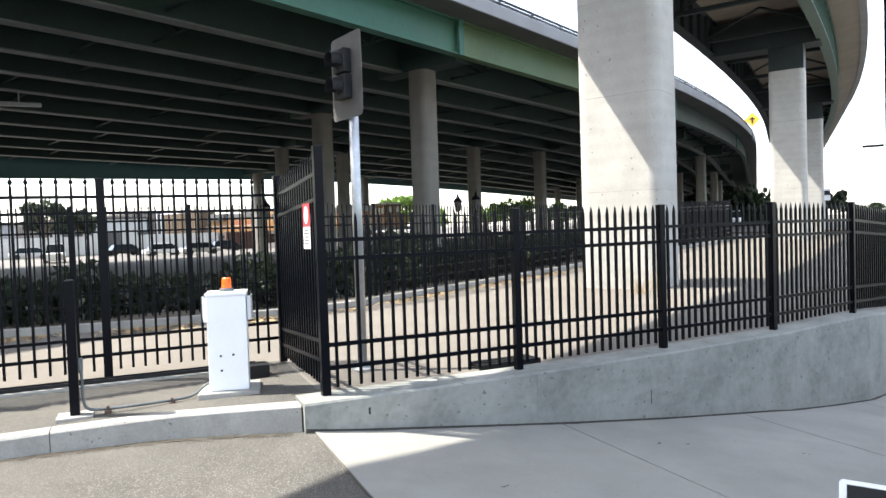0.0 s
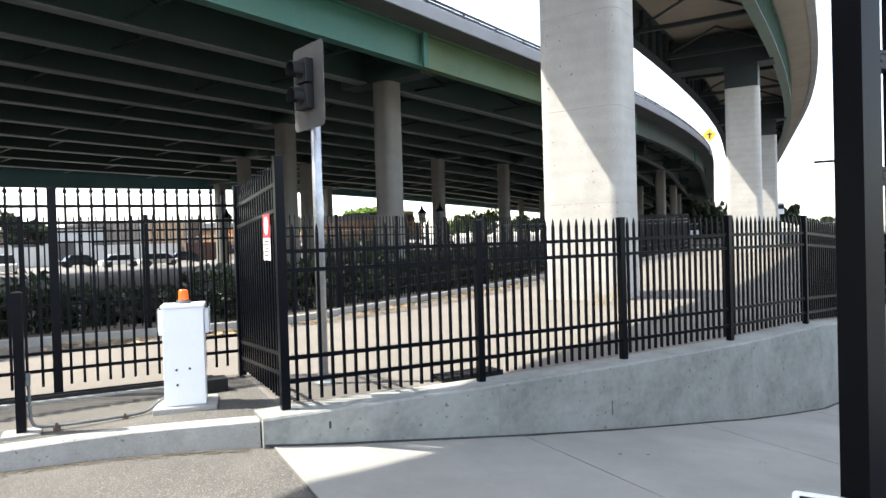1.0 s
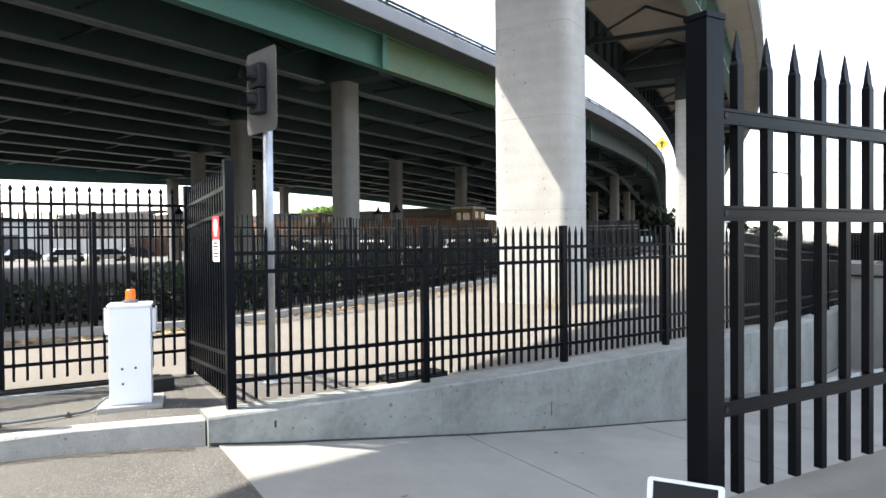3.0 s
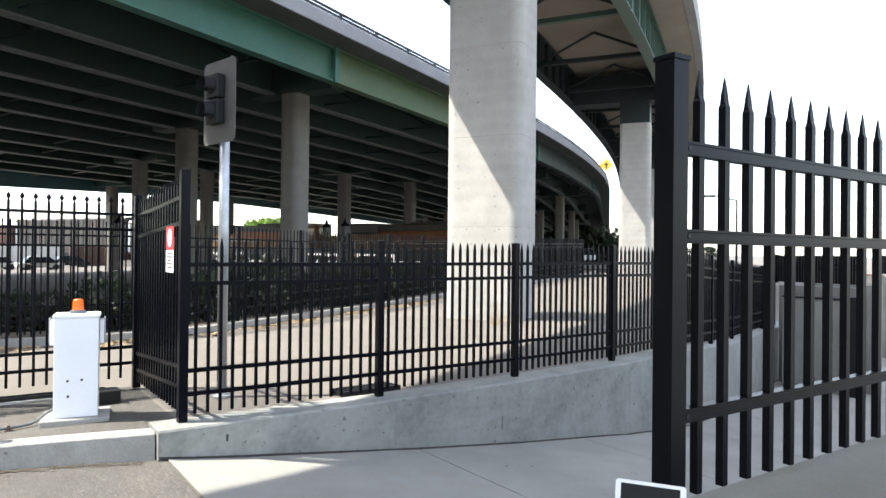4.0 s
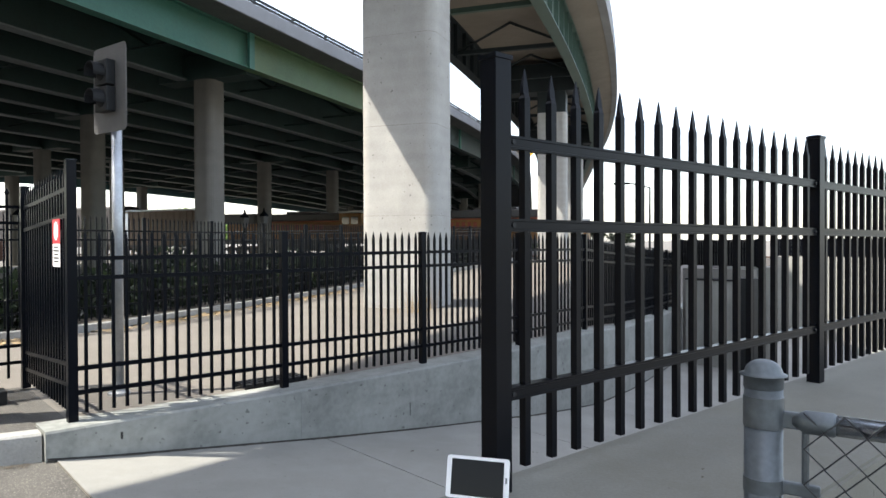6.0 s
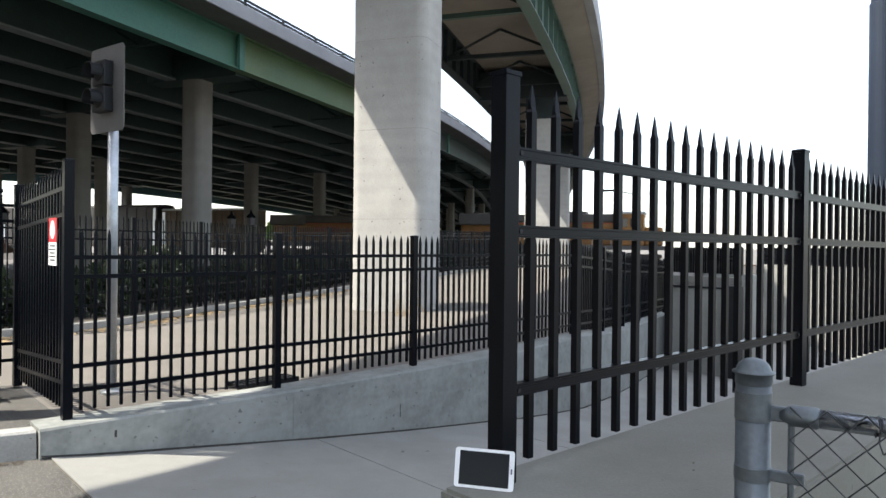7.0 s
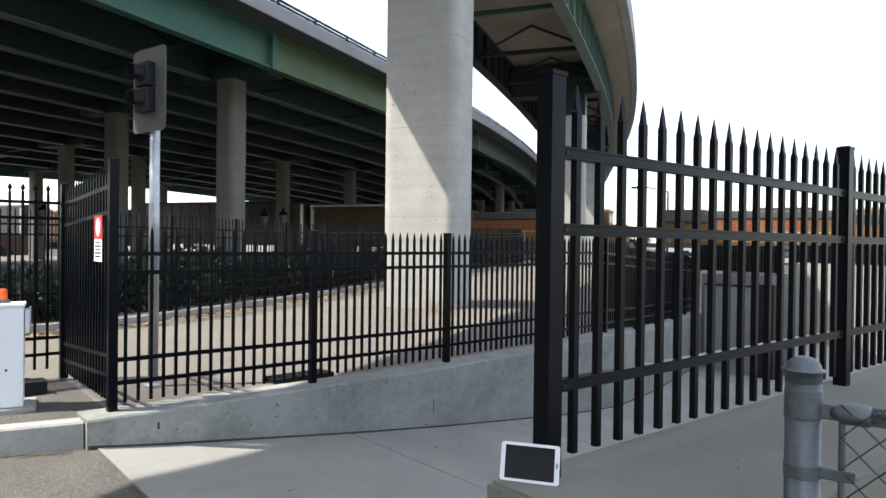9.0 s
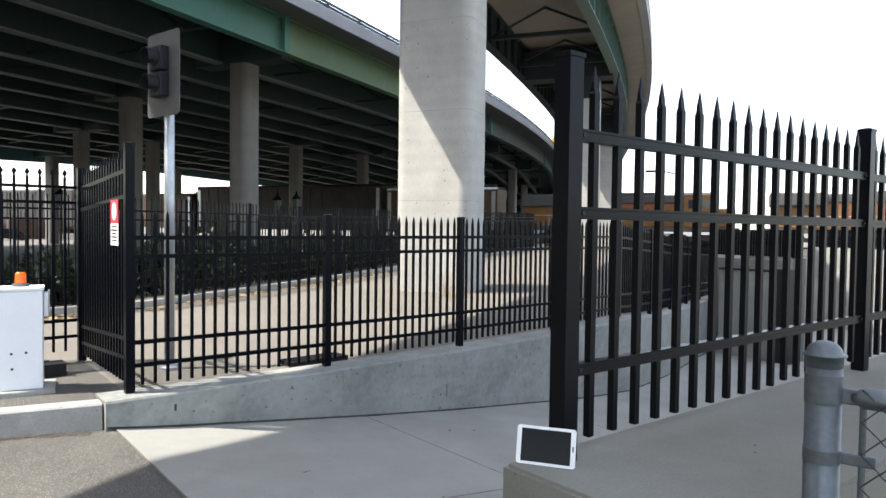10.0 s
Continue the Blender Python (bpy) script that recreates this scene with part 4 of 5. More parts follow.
wire.bevel_depth, wire.bevel_resolution = 0.0025, 1
SIDE = Vector((0, 0, 1)).cross(CD)
for i in range(NW):
    sl = wire.splines.new("POLY")
    sl.points.add(40)
    for j, p in enumerate(sl.points):
        k = 0.085 + (i + ((j + i) % 2)) * WW
        off = 0.003 if (j + i) % 2 else -0.003
        co = CL + CD * k + Vector((0, 0, 1.645 - j * WH)) + SIDE * (off - 0.024)
        p.co = (*co, 1)
wire.materials.append(M_WIRE)
wo = new("mesh_wire", wire)
wo.parent = cl
tagged(wo, "woven galvanised diamond mesh", kind="stuff")
for k in (0.26, 0.72, 1.2, 1.7, 2.2):
    c = CL + CD * k + Vector((0, 0, 1.62))
    bm = bmesh.new()
    ring = [c + SIDE * (math.cos(a) * 0.0245) + Vector((0, 0, math.sin(a) * 0.0245)) + CD * (a * 0.0016) for a in [i * math.pi / 7 for i in range(-6, 9)]]
    tail = [c + SIDE * -0.024 + CD * 0.004 + Vector((0, 0, -0.03)), c + SIDE * -0.028 + CD * 0.012 + Vector((0, 0, -0.055)), c + SIDE * -0.032 + CD * 0.026 + Vector((0, 0, -0.046))]
    pts = tail[::-1] + ring[::-1]
    for p, q2 in zip(pts, pts[1:]):
        tube(bm, p, q2, 0.002, sides=6)
    part("tie_wire", bm, M_WIRE, cl)

# ---------------------------------------------------------------- end of the path
ew = empty("wall_turn", "pale concrete walls where the path turns", "wall", kind="structure")
WX, WF = 18.6, 34.0                    # where the low walls and the long far wall stand
bm = bmesh.new()
box(bm, WF, WF + 0.35, -8.0, 7.8, -3.4, 1.19, bevel=0.015)
part("wall_body", bm, M_WALK, ew, "sunlit pale concrete wall")
bm = bmesh.new()
box(bm, WX - 0.05, WX + 0.28, 1.345, 1.68, -2.6, 1.24, bevel=0.015)
part("wall_end", bm, M_WALK, ew)
bm = bmesh.new()
box(bm, 17.3, 17.6, 1.66, 3.3, -2.6, 0.85, bevel=0.012)
part("low_wall", bm, M_WALK, ew)
part("low_wall_coping", box(bmesh.new(), 17.26, 17.64, 1.64, 3.3, 0.852, 0.90, bevel=0.008), M_SIGNAL, ew, "dark metal coping")
bm = bmesh.new()
box(bm, 17.15, 17.55, 1.18, 1.62, -2.6, 0.96, bevel=0.02)
part("dark_pillar", bm, M_SIGNAL, ew, "dark painted pillar")
bm = bmesh.new()
box(bm, 18.2, 18.5, 1.7, 3.9, -2.6, 1.16, bevel=0.012)
part("back_wall", bm, M_PIER, ew)
end_fence = empty("metal_fence", "dense black steel picket fence on the end wall", "fence", "picket fences")
fence_run(end_fence, [(WX + 0.2, 4.3, 1.2, 2.07), (WX + 0.2, 1.8, 1.2, 2.07)], 0.04, 0.03, (0.06, 0.3, 0.42), 30, 0.03, tip=0.005, rail=(0.064, 0.05))
far_end_fence = empty("metal_fence", "dense black steel picket fence on the far sunlit wall", "fence", "picket fences")
fence_run(far_end_fence, [(WF + 0.2, 7.7 - 3.7 * k, 1.185, 2.12) for k in range(5)], 0.06, 0.045, (0.08, 0.45, 0.66), 32, 0.04, tip=0.005, rail=(0.09, 0.08))

# ---------------------------------------------------------------- poles and signs far off
pole = empty("steel_monopole", "tall blue-grey steel monopole with stepped sections and ladder", "tower", m=Matrix.Translation((41.45, 4.2, -0.32)))
for r, z0, z1 in ((0.70, 0, 5.4), (0.645, 5.4, 16.0), (0.58, 16.0, 24.0)):
    bm = bmesh.new()
    lathe(bm, [(r, z0), (r, z1), (r - 0.06, z1 + 0.03)], 28)
    part("section", bm, M_STEELBLUE, pole, smooth=False)
bm = bmesh.new()
for y in (-1.25, -1.6):
    box(bm, 0.4, 0.46, y - 0.03, y + 0.03, 3, 24)
part("ladder_rail", bm, M_STEELBLUE, pole)
me = mesh_of("rung", box(bmesh.new(), 0.41, 0.45, -1.6, -1.25, -0.02, 0.02), M_STEELBLUE)
for i in range(60):
    share("rung", me, Matrix.Translation((0, 0, 3.2 + i * 0.34)), pole)

sl_ob = empty("street_lamp", "dark street lamp with flat head on a thin pole", "lamp", m=Matrix.Translation((57.4, 29.5, -0.32)))
part("pole", tube(bmesh.new(), (0, 0, 0), (0, 0, 7.6), 0.12, 0.08), M_SIGNAL, sl_ob)
part("arm", tube(bmesh.new(), (0, 0, 7.55), (-1.0, 1.5, 8.0), 0.06), M_SIGNAL, sl_ob)
part("lamp_head", box(bmesh.new(), -0.8, 0.8, -0.2, 0.2, -0.1, 0.1, Matrix.Translation((-1.5, 2.2, 8.0)) @ Matrix.Rotation(radians(124), 4, "Z"), bevel=0.05), M_SIGNAL, sl_ob)


def lantern(m):
    ob = empty("lantern_lamp", "black post-top lantern street lamp", "lamp", "yard lanterns", m=m)
    part("pole", lathe(bmesh.new(), [(0.16, 0), (0.14, 0.5), (0.07, 0.6), (0.05, 3.3)], 12), M_BLACK, ob)
    part("lantern", lathe(bmesh.new(), [(0.1, 3.3), (0.2, 3.35), (0.3, 3.95), (0.1, 3.97)], 6), M_PLATE, ob)
    part("cap", lathe(bmesh.new(), [(0.36, 3.95), (0.3, 4.05), (0.1, 4.25), (0.03, 4.5)], 6), M_BLACK, ob)
    return ob


ln = lantern(Matrix.Translation((17.6, 34.2, -0.35)))
copy_thing(ln, Matrix.Translation((18.7, 33.7, -0.25)))
copy_thing(ln, Matrix.Translation((5.6, 37.5, -0.35)))

dsn = empty("diamond_sign", "yellow diamond warning sign with black symbol above the bridge edge", "sign",
            m=Matrix.Translation((-1.67 + 0.7424 * 88, -6.77 + 0.6576 * 88, 1.97 + 0.1281 * 88)) @ Matrix.Rotation(radians(-49), 4, "Z"))
part("plate", box(bmesh.new(), -0.6, 0.6, -0.02, 0.02, -0.6, 0.6, Matrix.Rotation(radians(45), 4, "Y")), M_YELLOW, dsn)
bm = bmesh.new()
box(bm, -0.09, 0.09, -0.035, -0.022, -0.42, 0.3)
box(bm, -0.3, 0.3, -0.035, -0.022, 0.0, 0.14)
part("symbol", bm, M_INK, dsn)
part("post", tube(bmesh.new(), (0, 0.06, -2.4), (0, 0.06, 0.4), 0.05, sides=8), M_GALV, dsn)
bs = empty("roadside_sign", "small white and blue rectangular sign on a pole", "sign", m=Matrix.Translation((-1.67 + 0.8004 * 120, -6.77 + 0.5989 * 120, -0.32)) @ Matrix.Rotation(radians(-50), 4, "Z"))
part("board", box(bmesh.new(), -0.8, 0.8, -0.1, 0.1, 4.4, 6.2), M_SIGNWHITE, bs)
part("stripe", box(bmesh.new(), -0.78, 0.78, -0.12, -0.1, 5.2, 5.9), M_STEELBLUE, bs)
part("post", tube(bmesh.new(), (0, 0, 0), (0, 0, 4.4), 0.12, sides=8), M_GALV, bs)
lf = empty("tunnel_light", "long grey light fitting under the bridge girders", "lamp", m=Matrix.Translation((-7.98, 39.9, 10.0)) @ Matrix.Scale(1.28, 4))
part("housing", box(bmesh.new(), -0.9, 0.9, -0.12, 0.12, -0.1, 0.1, bevel=0.05), M_GALV, lf)
part("hanger", box(bmesh.new(), -0.03, 0.03, -0.03, 0.03, 0.1, 0.6), M_GALV, lf)


# ---------------------------------------------------------------- plants
def leaf_cloud(bm, lobes, count, size, seed):
    rnd = random.Random(seed)
    for _ in range(count):
        cx, cy, cz, rx, ry, rz = rnd.choice(lobes)
        while True:
            p = Vector((rnd.uniform(-1, 1), rnd.uniform(-1, 1), rnd.uniform(-1, 1)))
            if 0.35 < p.length < 1.0:
                break
        c = Vector((cx + p.x * rx, cy + p.y * ry, cz + p.z * rz))
        q = Euler((rnd.uniform(0, 6.3), rnd.uniform(0, 6.3), rnd.uniform(0, 6.3))).to_matrix()
        s = size * rnd.uniform(0.6, 1.3)
        vs = [bm.verts.new(c + q @ Vector(v)) for v in ((-s, 0, 0), (0, -s * 0.55, 0.1 * s), (s, 0, 0), (0, s * 0.55, 0.1 * s))]
        bm.faces.new(vs)
    return bm


def tree(x, y, z, h, spread, seed, material=None):
    rnd = random.Random(seed)
    ob = empty("tree", "broad leafy green tree with an uneven crown" if material is None else "dark leafy tree behind the yard", "tree", "background trees", m=Matrix.Translation((x, y, z)))
    bm = bmesh.new()
    tube(bm, (0, 0, 0), (0, 0, h * 0.5), h * 0.035, h * 0.02, 8)
    lobes = []
    for i in range(9):
        a = i * 2.4 + rnd.uniform(-0.4, 0.4)
        r = spread * rnd.uniform(0.25, 0.7)
        zz = h * rnd.uniform(0.5, 0.85)
        p = Vector((r * math.cos(a), r * math.sin(a), zz))
        tube(bm, (0, 0, h * rnd.uniform(0.3, 0.48)), p, h * 0.014, h * 0.005, 6)
        lobes.append((p.x, p.y, p.z, spread * rnd.uniform(0.28, 0.45), spread * rnd.uniform(0.28, 0.45), h * rnd.uniform(0.1, 0.17)))
    part("trunk", bm, M_BARK, ob)
    bm = bmesh.new()
    leaf_cloud(bm, lobes, 1500, h * 0.05, seed)
    part("crown", bm, material or M_LEAF, ob)


TREES = [(700, 0.344, 0.938, 118, 8.2, 4.2), (745, 0.385, 0.922, 130, 6.5, 4.5), (900, 0.494, 0.869, 122, 7.6, 5.6), (985, 0.556, 0.830, 128, 6.2, 4.0), (640, 0.285, 0.957, 135, 6.4, 4.0), (860, 0.462, 0.886, 140, 6.5, 5.0)]
for i, (_, dx, dy, dist, h, sp_) in enumerate(TREES):
    tree(-1.67 + dx * dist, -6.77 + dy * dist, -0.32, h, sp_, 11 + i)
for i, (dx, dy, dist, h, sp_) in enumerate(((-0.113, 0.992, 125, 8.5, 3.5), (-0.075, 0.996, 128, 7.5, 3.6), (0.06, 0.995, 150, 6.0, 3.0), (0.808, 0.589, 125, 6.2, 2.2), (0.83, 0.56, 150, 4.6, 4.0), (0.19, 0.98, 140, 7.5, 4.0))):
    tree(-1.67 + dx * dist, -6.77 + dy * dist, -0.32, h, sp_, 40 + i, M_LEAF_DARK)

bm = bmesh.new()
rnd = random.Random(5)
for x in np.arange(-10, 24, 0.8):
    y = curve_at(BACK, x) + rnd.uniform(1.0, 2.6)
    hgt = rnd.uniform(0.5, 0.85) if x < 3 else rnd.uniform(0.8, 1.1)
    leaf_cloud(bm, [(x, y, 0.35 + hgt * 0.5, 0.8, 0.7, hgt)], 360 if x < 3 else 420, 0.11, int(100 + x * 7))
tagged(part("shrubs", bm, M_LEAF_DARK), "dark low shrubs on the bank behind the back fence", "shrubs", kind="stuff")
bm = bmesh.new()
rnd = random.Random(8)
for _ in range(2600):
    x = rnd.uniform(-8, 15)
    y = curve_at(BACK, x) - abs(rnd.gauss(0, 0.32)) - 0.02
    if noise.noise(Vector((x * 0.9, 3.1, 0))) < -0.05 and rnd.random() < 0.8:
        continue
    s, a = rnd.uniform(0.03, 0.09), rnd.uniform(0, 6.3)
    z = lot_z(x, y) + rnd.uniform(0.004, 0.03)
    d1, d2 = Vector((math.cos(a), math.sin(a), rnd.uniform(-0.2, 0.3))) * s, Vector((-math.sin(a), math.cos(a), 0)) * s * 0.35
    c = Vector((x, y, z))
    bm.faces.new([bm.verts.new(c + v) for v in (-d1 - d2, d1 - d2, d1 + d2, -d1 + d2)])
tagged(part("leaf_litter", bm, M_STRAW), "dry brown leaf litter along the back kerb", "litter", kind="stuff")
bm = bmesh.new()
rnd = random.Random(3)
for _ in range(46):
    c = Vector((8.9 + rnd.gauss(0, 0.28), 5.75 + rnd.gauss(0, 0.12), 0.27))
    tube(bm, c, c + Vector((rnd.gauss(0, 0.12), rnd.gauss(0, 0.12), rnd.uniform(0.15, 0.6))), 0.006, 0.002, 4)
tagged(part("dry_weeds", bm, M_STRAW), "dry reddish weeds at the foot of the column", "weeds", kind="stuff")
bm = bmesh.new()
rnd = random.Random(21)
for _ in range(700):
    x = rnd.uniform(-4.5, -0.4)
    y = curve_at(KERB, x) - 0.05 - abs(rnd.gauss(0, 0.05))
    s, a = rnd.uniform(0.008, 0.03), rnd.uniform(0, 6.3)
    c = Vector((x, y, 0.026))
    bm.faces.new([bm.verts.new(c + Vector((math.cos(a + k * 1.57) * s, math.sin(a + k * 1.57) * s * 0.6, 0.004 * (k % 2)))) for k in range(4)])
for x, y in ((0.9, -2.1), (3.2, -1.2), (3.5, -1.25), (4.6, -1.9), (1.6, -3.1), (0.5, -6.2), (1.4, -6.1)):
    for _ in range(2):
        s, a = rnd.uniform(0.015, 0.035) * (1 if y > -5.5 else 0.3), rnd.uniform(0, 6.3)
        c = Vector((x + rnd.gauss(0, 0.05), y + rnd.gauss(0, 0.05), (path_z(x) if y > -5.5 else 1.265) + 0.005))
        bm.faces.new([bm.verts.new(c + Vector((math.cos(a + k * 1.57) * s, math.sin(a + k * 1.57) * s * 0.4, 0.004 * (k % 2)))) for k in range(4)])
tagged(part("gutter_litter", bm, M_SOIL), "scattered dry leaves and grit in the gutter", "litter", kind="stuff")


# dark leafy filler, added beyond the bridge's end to stand for its dark far structure
bm = bmesh.new()
rnd = random.Random(61)
for i in range(46):
    az = math.atan2(0.73, 0.68) + (0.10 - 0.225 * i / 45)
    dist = rnd.uniform(165, 215)
    hgt = rnd.uniform(3.0, 5.5)
    leaf_cloud(bm, [(-1.67 + math.cos(az) * dist, -6.77 + math.sin(az) * dist, hgt * 0.9, 4.5, 4.5, hgt)], 200, 0.9, 300 + i)
tagged(part("far_dark_filler", bm, M_LEAF_DARK), "dark leafy filler in place of the bridge's dark far end", "woods", kind="stuff")


# ---------------------------------------------------------------- yard: vehicles, buildings
def parked_car(x, y, z, turn, paint, kind_="car"):
    long_, h0, h1 = (4.5, 0.78, 1.42) if kind_ == "car" else (5.4, 1.0, 1.85)
    ob = empty("parked_car" if kind_ == "car" else "parked_truck", {"w": "white", "s": "silver grey", "d": "dark grey"}[paint[0]] + " parked " + ("saloon car in the yard" if kind_ == "car" else "pickup truck in the yard"), kind_, "parked vehicles",
               m=Matrix.Translation((x, y, z)) @ Matrix.Rotation(radians(turn), 4, "Z"))
    mt = {"w": M_WHITE, "s": M_TIN, "d": M_SIGNAL}[paint[0]]
    part("body", box(bmesh.new(), -long_ / 2, long_ / 2, -0.88, 0.88, 0.28, h0, bevel=0.12), mt, ob)
    bm = bmesh.new()
    x0, x1 = (-1.5, 1.1) if kind_ == "car" else (-0.6, 1.3)
    vs = [bm.verts.new(v) for v in ((x0 - 0.2, -0.8, h0), (x1 + 0.5, -0.8, h0), (x1 + 0.5, 0.8, h0), (x0 - 0.2, 0.8, h0), (x0 + 0.3, -0.66, h1), (x1 - 0.3, -0.66, h1), (x1 - 0.3, 0.66, h1), (x0 + 0.3, 0.66, h1))]
    for f_ in ((0, 1, 5, 4), (1, 2, 6, 5), (2, 3, 7, 6), (3, 0, 4, 7)):
        bm.faces.new([vs[i] for i in f_])
    part("window_band", bm, M_GLASS, ob)
    bm = bmesh.new()
    box(bm, x0 + 0.28, x1 - 0.28, -0.67, 0.67, h1 - 0.03, h1 + 0.04, bevel=0.02)
    part("roof", bm, mt, ob)
    for wx in (-long_ * 0.3, long_ * 0.3):
        for wy in (-0.8, 0.8):
            part("wheel", tube(bmesh.new(), (wx, wy - 0.1, 0.32), (wx, wy + 0.1, 0.32), 0.32, sides=16), M_RUBBER, ob)


for x, y, turn, c, k in ((-7.2, 46.5, 95, "w", "truck"), (-3.2, 58, 20, "d", "car"), (-0.2, 53, 15, "w", "car"), (2.6, 52, 12, "s", "car"), (5.4, 60, 10, "d", "car"), (-10.5, 60, 10, "s", "car"), (-15, 57, 20, "w", "car"), (-6.5, 64, 15, "s", "car"), (9, 66, 15, "w", "car"), (-12, 70, 10, "w", "truck"), (2, 70, 5, "d", "truck")):
    parked_car(-1.6 + (x + 1.6) * 1.45, -6.8 + (y + 6.8) * 1.45, -0.32, turn, c, k)
parked_car(-1.67 + 0.732 * 95, -6.77 + 0.681 * 95, 0.9, 40, "w", "truck")


def shed(x0, y0, w, d, h, turn, material, label):
    ob = empty("warehouse", label, "building", m=Matrix.Translation((x0, y0, -0.32)) @ Matrix.Rotation(radians(turn), 4, "Z"))
    part("wall", box(bmesh.new(), 0, w, 0, d, 0, h), material, ob)
    part("roof", box(bmesh.new(), -0.3, w + 0.3, -0.3, d + 0.3, h, h + 0.35), M_ENGINE_GREY, ob)
    me2 = mesh_of("bay_door", box(bmesh.new(), 0, 3.2, -0.06, 0.0, 0, h * 0.62), M_PLATE)
    for i in range(int(w / 6)):
        share("bay_door", me2, Matrix.Translation((1.4 + i * 6, -0.02, 0)), ob)


shed(-16, 128, 42, 14, 5.6, 2, M_TIN, "long pale low warehouse behind the yard")
shed(-62, 120, 40, 14, 5.0, 2, M_DECK, "long grey low warehouse behind the yard")
for x, y, w, mt, lab in ((-4, 96, 12.2, M_TIN, "pale shipping container standing in the yard"), (9.5, 97, 12.2, M_TRAIN_BROWN, "rust-brown shipping container standing in the yard"), (-19, 94, 12.2, M_TIN, "pale shipping container standing in the yard")):
    ob = empty("shipping_container", lab, "container", "yard containers", m=Matrix.Translation((x, y, -0.32)))
    bm = bmesh.new()
    n_ = 60
    top_ = [(w * i / n_, 0.06 * (i % 4 in (1, 2))) for i in range(n_ + 1)]
    strip(bm, [[(a, b, 0.1) for a, b in top_], [(a, b, 2.55) for a, b in top_]])
    part("side_panel", bm, mt, ob)
    part("frame", box(bmesh.new(), -0.02, w + 0.02, 0.08, 2.4, 0.05, 2.6), mt, ob)
    part("door", box(bmesh.new(), w + 0.02, w + 0.07, 0.15, 2.35, 0.2, 2.5), mt, ob)

# ---------------------------------------------------------------- railway
T_DIR = Vector((0.469, -0.883, 0)).normalized()
T_N = Vector((-T_DIR.y, T_DIR.x, 0))
T_0 = Vector((57.8, 20.9, 0))
SPEED, START = 8.05, -61.0


def track_at(u, n, z):
    return T_0 + T_DIR * u + T_N * n + Vector((0, 0, z))


def track_pose(u):
    p = track_at(u, 0, 0)
    return pose(p.x, p.y, 0.6, 0, 0, math.degrees(math.atan2(T_DIR.y, T_DIR.x)))


bm = bmesh.new()
sweep(bm, [(-4.2, -0.4), (4.2, -0.4), (1.8, 0.48), (-1.8, 0.48)], track_at, [-380, -200, -100, 0, 90])
tagged(part("ballast", bm, M_BALLAST), "grey stone railway ballast", "ballast", kind="structure")
for n in (-0.75, 0.75):
    bm = bmesh.new()
    sweep(bm, [(n - 0.04, 0.5), (n + 0.04, 0.5), (n + 0.035, 0.6), (n - 0.035, 0.6)], track_at, [-380, -200, -100, 0, 90])
    tagged(part("railway_rail", bm, M_RUST), "rusty steel railway rail", "rail", kind="structure")


def bogie(ob, x, axles, r=0.48, wheelbase=1.8):
    bm = bmesh.new()
    half = wheelbase * (axles - 1) / 2
    for y in (-1.05, 1.05):
        box(bm, x - half - 0.7, x + half + 0.7, y - 0.09, y + 0.09, 0.45, 0.8)
    box(bm, x - 0.5, x + 0.5, -1.0, 1.0, 0.5, 0.95)
    fr = part("bogie", bm, M_TRAIN_DARK, ob)
    for i in range(axles):
        for y in (-0.75, 0.75):
            c = x - half + i * wheelbase
            part("wheel", tube(bmesh.new(), (c, y - 0.06, r), (c, y + 0.06, r), r, sides=16), M_RUST, fr)


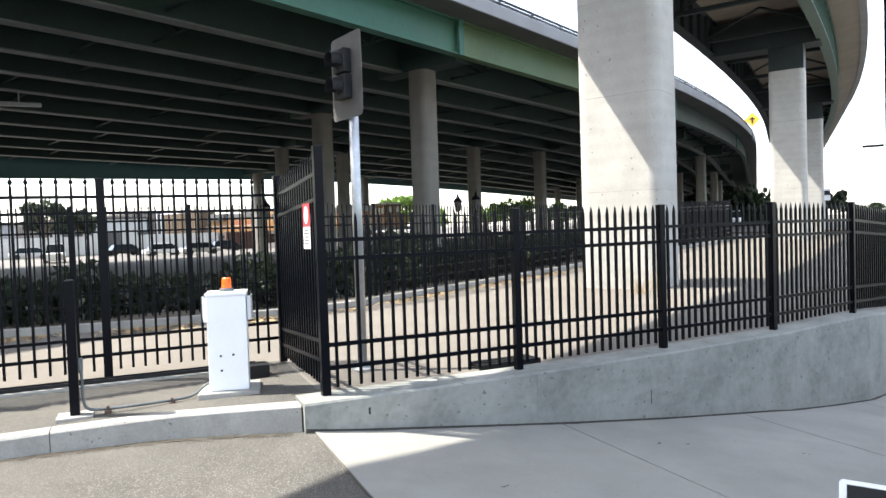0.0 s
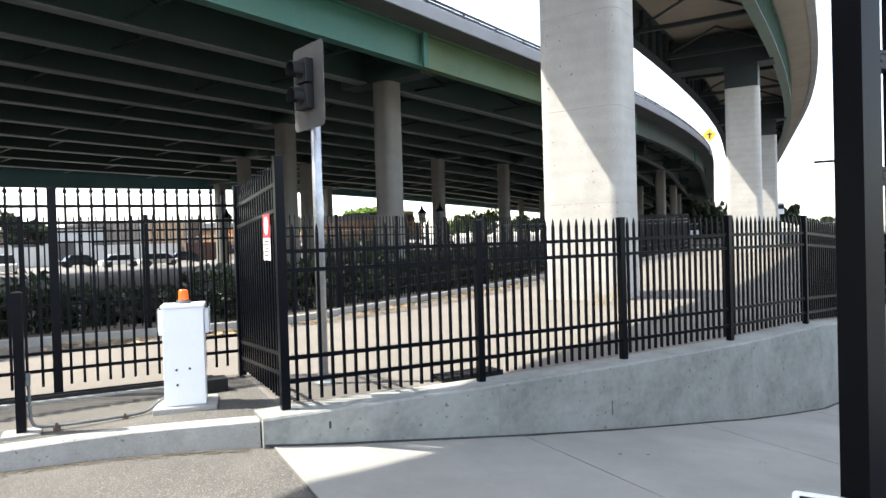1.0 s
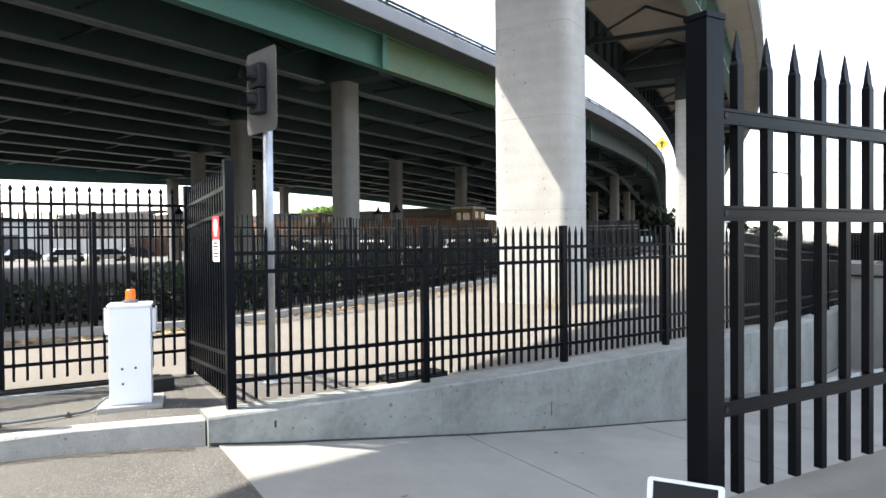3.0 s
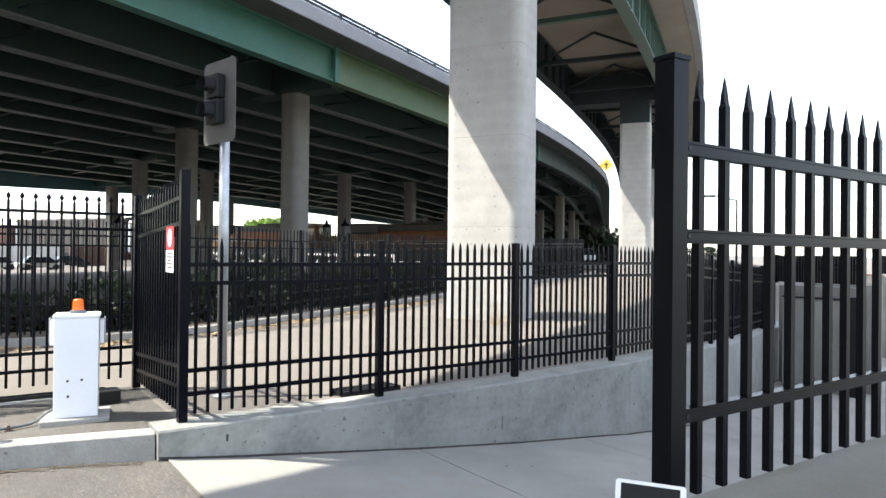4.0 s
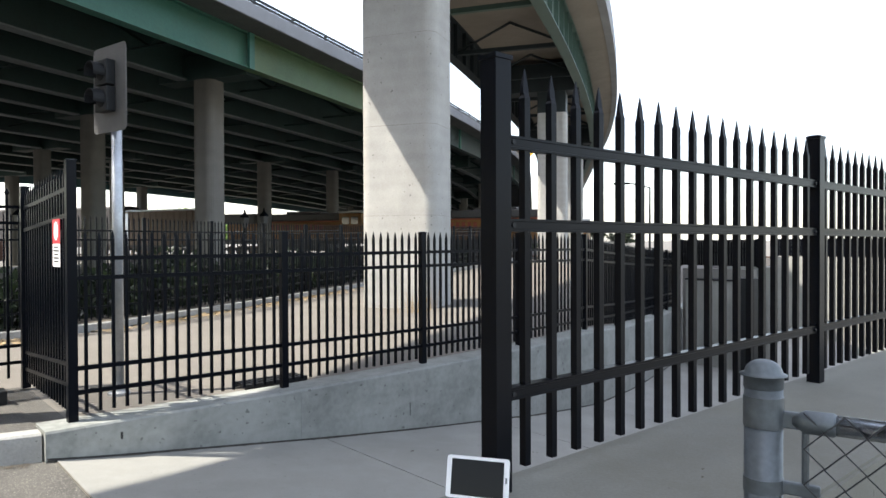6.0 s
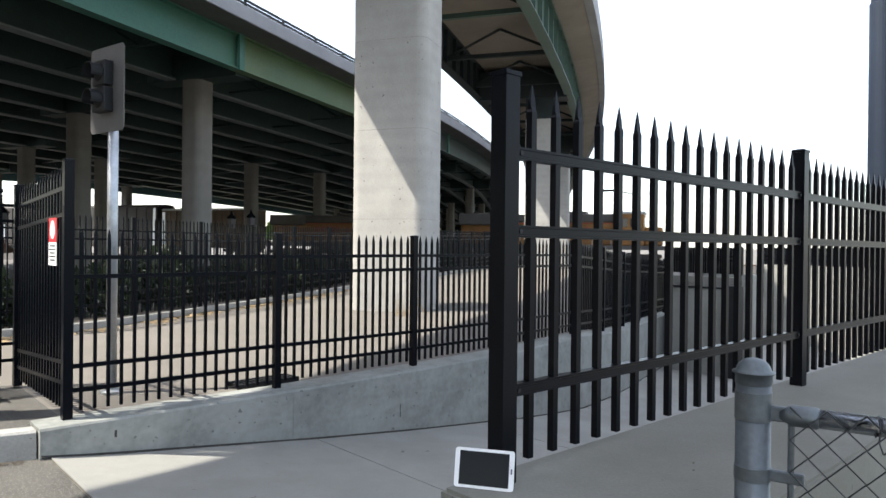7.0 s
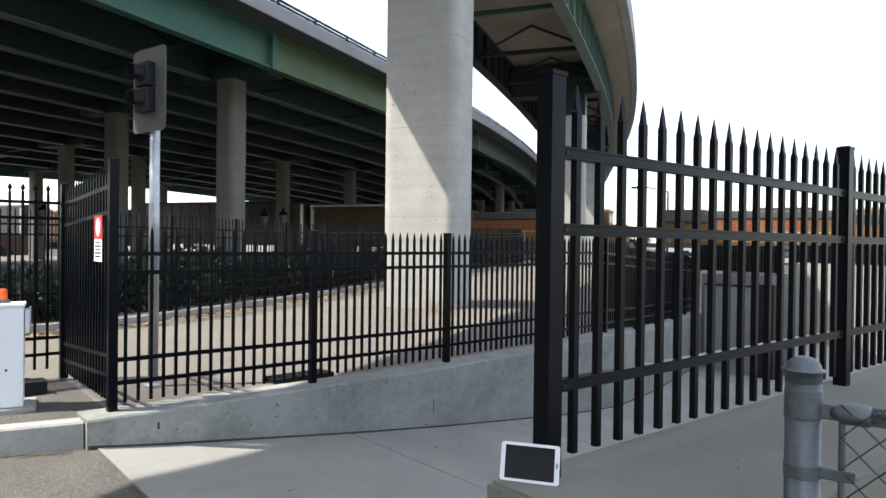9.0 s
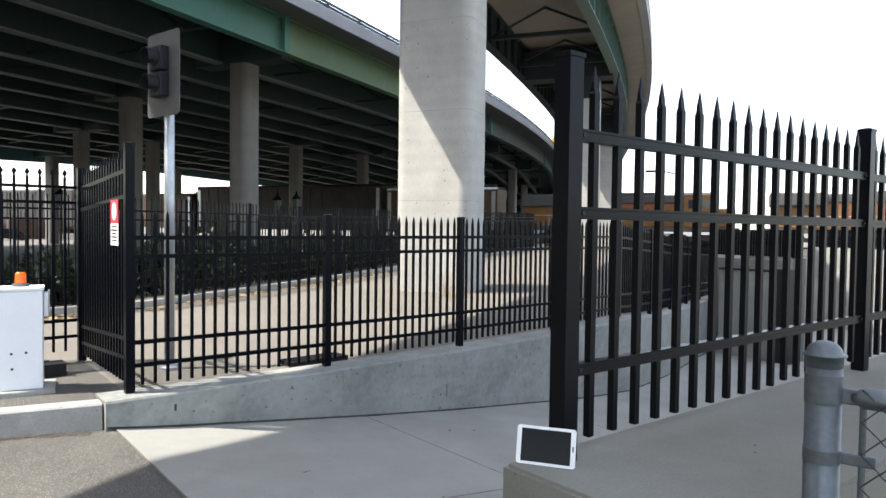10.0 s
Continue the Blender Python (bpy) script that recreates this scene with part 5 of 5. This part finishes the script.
def locomotive(name="locomotive"):
    ob = empty(name, "yellow and grey diesel locomotive hauling the train", "locomotive", "train")
    part("frame", box(bmesh.new(), -10.2, 10.2, -1.5, 1.5, 1.2, 1.6), M_ENGINE_GREY, ob)
    part("long_hood", box(bmesh.new(), -9.4, 5.6, -1.0, 1.0, 1.6, 3.75, bevel=0.12), M_ORANGE_SHADE, ob)
    part("hood_roof", box(bmesh.new(), -9.3, 5.6, -1.02, 1.02, 3.75, 4.55, bevel=0.15), M_ENGINE_GREY, ob)
    part("radiator", box(bmesh.new(), -9.5, -5.2, -1.5, 1.5, 3.5, 4.65, bevel=0.12), M_ENGINE_GREY, ob)
    part("fan_hatch", box(bmesh.new(), -1.5, 3.0, -0.8, 0.8, 4.55, 4.8, bevel=0.06), M_ENGINE_GREY, ob)
    cab_ = part("cab", box(bmesh.new(), 5.6, 8.3, -1.5, 1.5, 1.6, 4.5, bevel=0.1), M_ORANGE_SHADE, ob)
    # pale roof colour stands for the sun on the cab's top
    part("cab_roof", box(bmesh.new(), 5.5, 8.4, -1.5, 1.5, 4.5, 4.75, bevel=0.1), M_TIN, ob)
    for y in (-1.51, 1.51):
        for x in (6.0, 7.1):
            part("cab_window", box(bmesh.new(), x, x + 0.85, y - 0.01, y + 0.01, 3.3, 4.1), M_GLASS, cab_)
    for y in (-0.95, 0.35):
        part("windscreen", box(bmesh.new(), 8.3, 8.32, y, y + 0.7, 3.5, 4.2), M_GLASS, cab_)
    bm = bmesh.new()
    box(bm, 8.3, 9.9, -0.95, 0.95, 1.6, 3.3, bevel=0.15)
    part("nose", bm, M_ORANGE_SHADE, ob)
    part("fuel_tank", box(bmesh.new(), -3.2, 3.2, -1.4, 1.4, 0.45, 1.2, bevel=0.15), M_ENGINE_GREY, ob)
    bogie(ob, -7.3, 3)
    bogie(ob, 7.3, 3)
    for y in (-1.012, 1.012):
        for i in range(12):
            if i == 5:
                continue
            x = -3.9 + i * 0.62
            part("letter_bar", box(bmesh.new(), x, x + 0.36, y - 0.006, y + 0.006, 2.75, 3.35), M_LETTER, ob)
        part("stripe", box(bmesh.new(), -5.1, 5.5, y - 0.006, y + 0.006, 3.60, 3.72), M_LETTER, ob)
    for y in (-1.46, 1.46):
        bm = bmesh.new()
        tube(bm, (-10.1, y, 2.65), (5.5, y, 2.65), 0.03, sides=6)
        for i in range(10):
            tube(bm, (-10.1 + i * 1.72, y, 1.6), (-10.1 + i * 1.72, y, 2.65), 0.025, sides=6)
        part("handrail", bm, M_GALV, ob)
    return ob


def box_car(long_, h, material, top_mat, label, ribs=14):
    ob = empty("freight_car", label, "railway car", "train")
    half = long_ / 2
    part("body", box(bmesh.new(), -half, half, -1.45, 1.45, 1.1, h - 0.25, bevel=0.06), material, ob)
    bm = bmesh.new()
    sec = [(-1.47, h - 0.3), (-1.2, h - 0.06), (0, h), (1.2, h - 0.06), (1.47, h - 0.3)]
    strip(bm, [[(-half, y, z) for y, z in sec], [half and (half, y, z) for y, z in sec]])
    part("roof", bm, top_mat, ob)
    me2 = mesh_of("side_rib", box(bmesh.new(), -0.06, 0.06, -1.53, 1.53, 1.1, h - 0.3), material)
    for i in range(ribs):
        share("side_rib", me2, Matrix.Translation((-half + 0.3 + (long_ - 0.6) * i / (ribs - 1), 0, 0)), ob)
    part("sill", box(bmesh.new(), -half, half, -1.4, 1.4, 0.85, 1.1), M_TRAIN_DARK, ob)
    bogie(ob, -half + 2.4, 2)
    bogie(ob, half - 2.4, 2)
    for sx in (-1, 1):
        part("ladder", box(bmesh.new(), sx * (half - 0.4) - 0.2, sx * (half - 0.4) + 0.2, -1.56, -1.53, 1.1, h - 0.5), M_GALV, ob)
        part("coupler", box(bmesh.new(), sx * half - 0.5, sx * half + 0.5, -0.12, 0.12, 0.75, 1.0), M_RUST, ob)
    return ob


TRAIN = []
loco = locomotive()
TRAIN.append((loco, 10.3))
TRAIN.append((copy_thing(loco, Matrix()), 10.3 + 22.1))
behind = 43.8
tan_car = box_car(12.5, 5.5, M_TAN_SHADE, M_WHITE, "tan boxcar with a white roof")
TRAIN.append((tan_car, behind + 6.8))
behind += 13.4
rack = box_car(25.5, 6.0, M_TRAIN_DARK, M_TRAIN_DARK, "tall sooty dark covered freight car", 18)
rust = box_car(18.0, 5.2, M_TRAIN_BROWN, M_TRAIN_DARK, "rust-brown sooty freight car", 12)
TRAIN.append((rack, behind + 13.0))
behind += 26.4
TRAIN.append((rust, behind + 9.2))
behind += 18.9
for proto, long_ in ((rack, 25.5), (rack, 25.5), (rust, 18.0), (rack, 25.5)):
    TRAIN.append((copy_thing(proto, Matrix()), behind + long_ / 2 + 0.45))
    behind += long_ + 0.9

# grit along the foot of the path's wall
bm = bmesh.new()
rnd = random.Random(77)
for _ in range(900):
    x = rnd.uniform(-0.2, 11)
    y = line_at(x)[0] - 0.275 - abs(rnd.gauss(0, 0.018))
    if noise.noise(Vector((x * 1.7, 0.4, 2.0))) < -0.12:
        continue
    s, a = rnd.uniform(0.006, 0.022), rnd.uniform(0, 6.3)
    c = Vector((x, y, path_z(x) + 0.004))
    bm.faces.new([bm.verts.new(c + Vector((math.cos(a + k * 1.57) * s, math.sin(a + k * 1.57) * s * 0.6, 0.006 * (k % 2)))) for k in range(4)])
tagged(part("wall_foot_grit", bm, M_SOIL), "dark grit and leaf crumbs at the wall's foot", "litter", kind="stuff")


def motions():
    rows_t = [i * 0.5 for i in range(21)]
    for car, behind in TRAIN:
        walk(car, [(t, track_pose(SPEED * t + START - behind)) for t in rows_t])


motions()
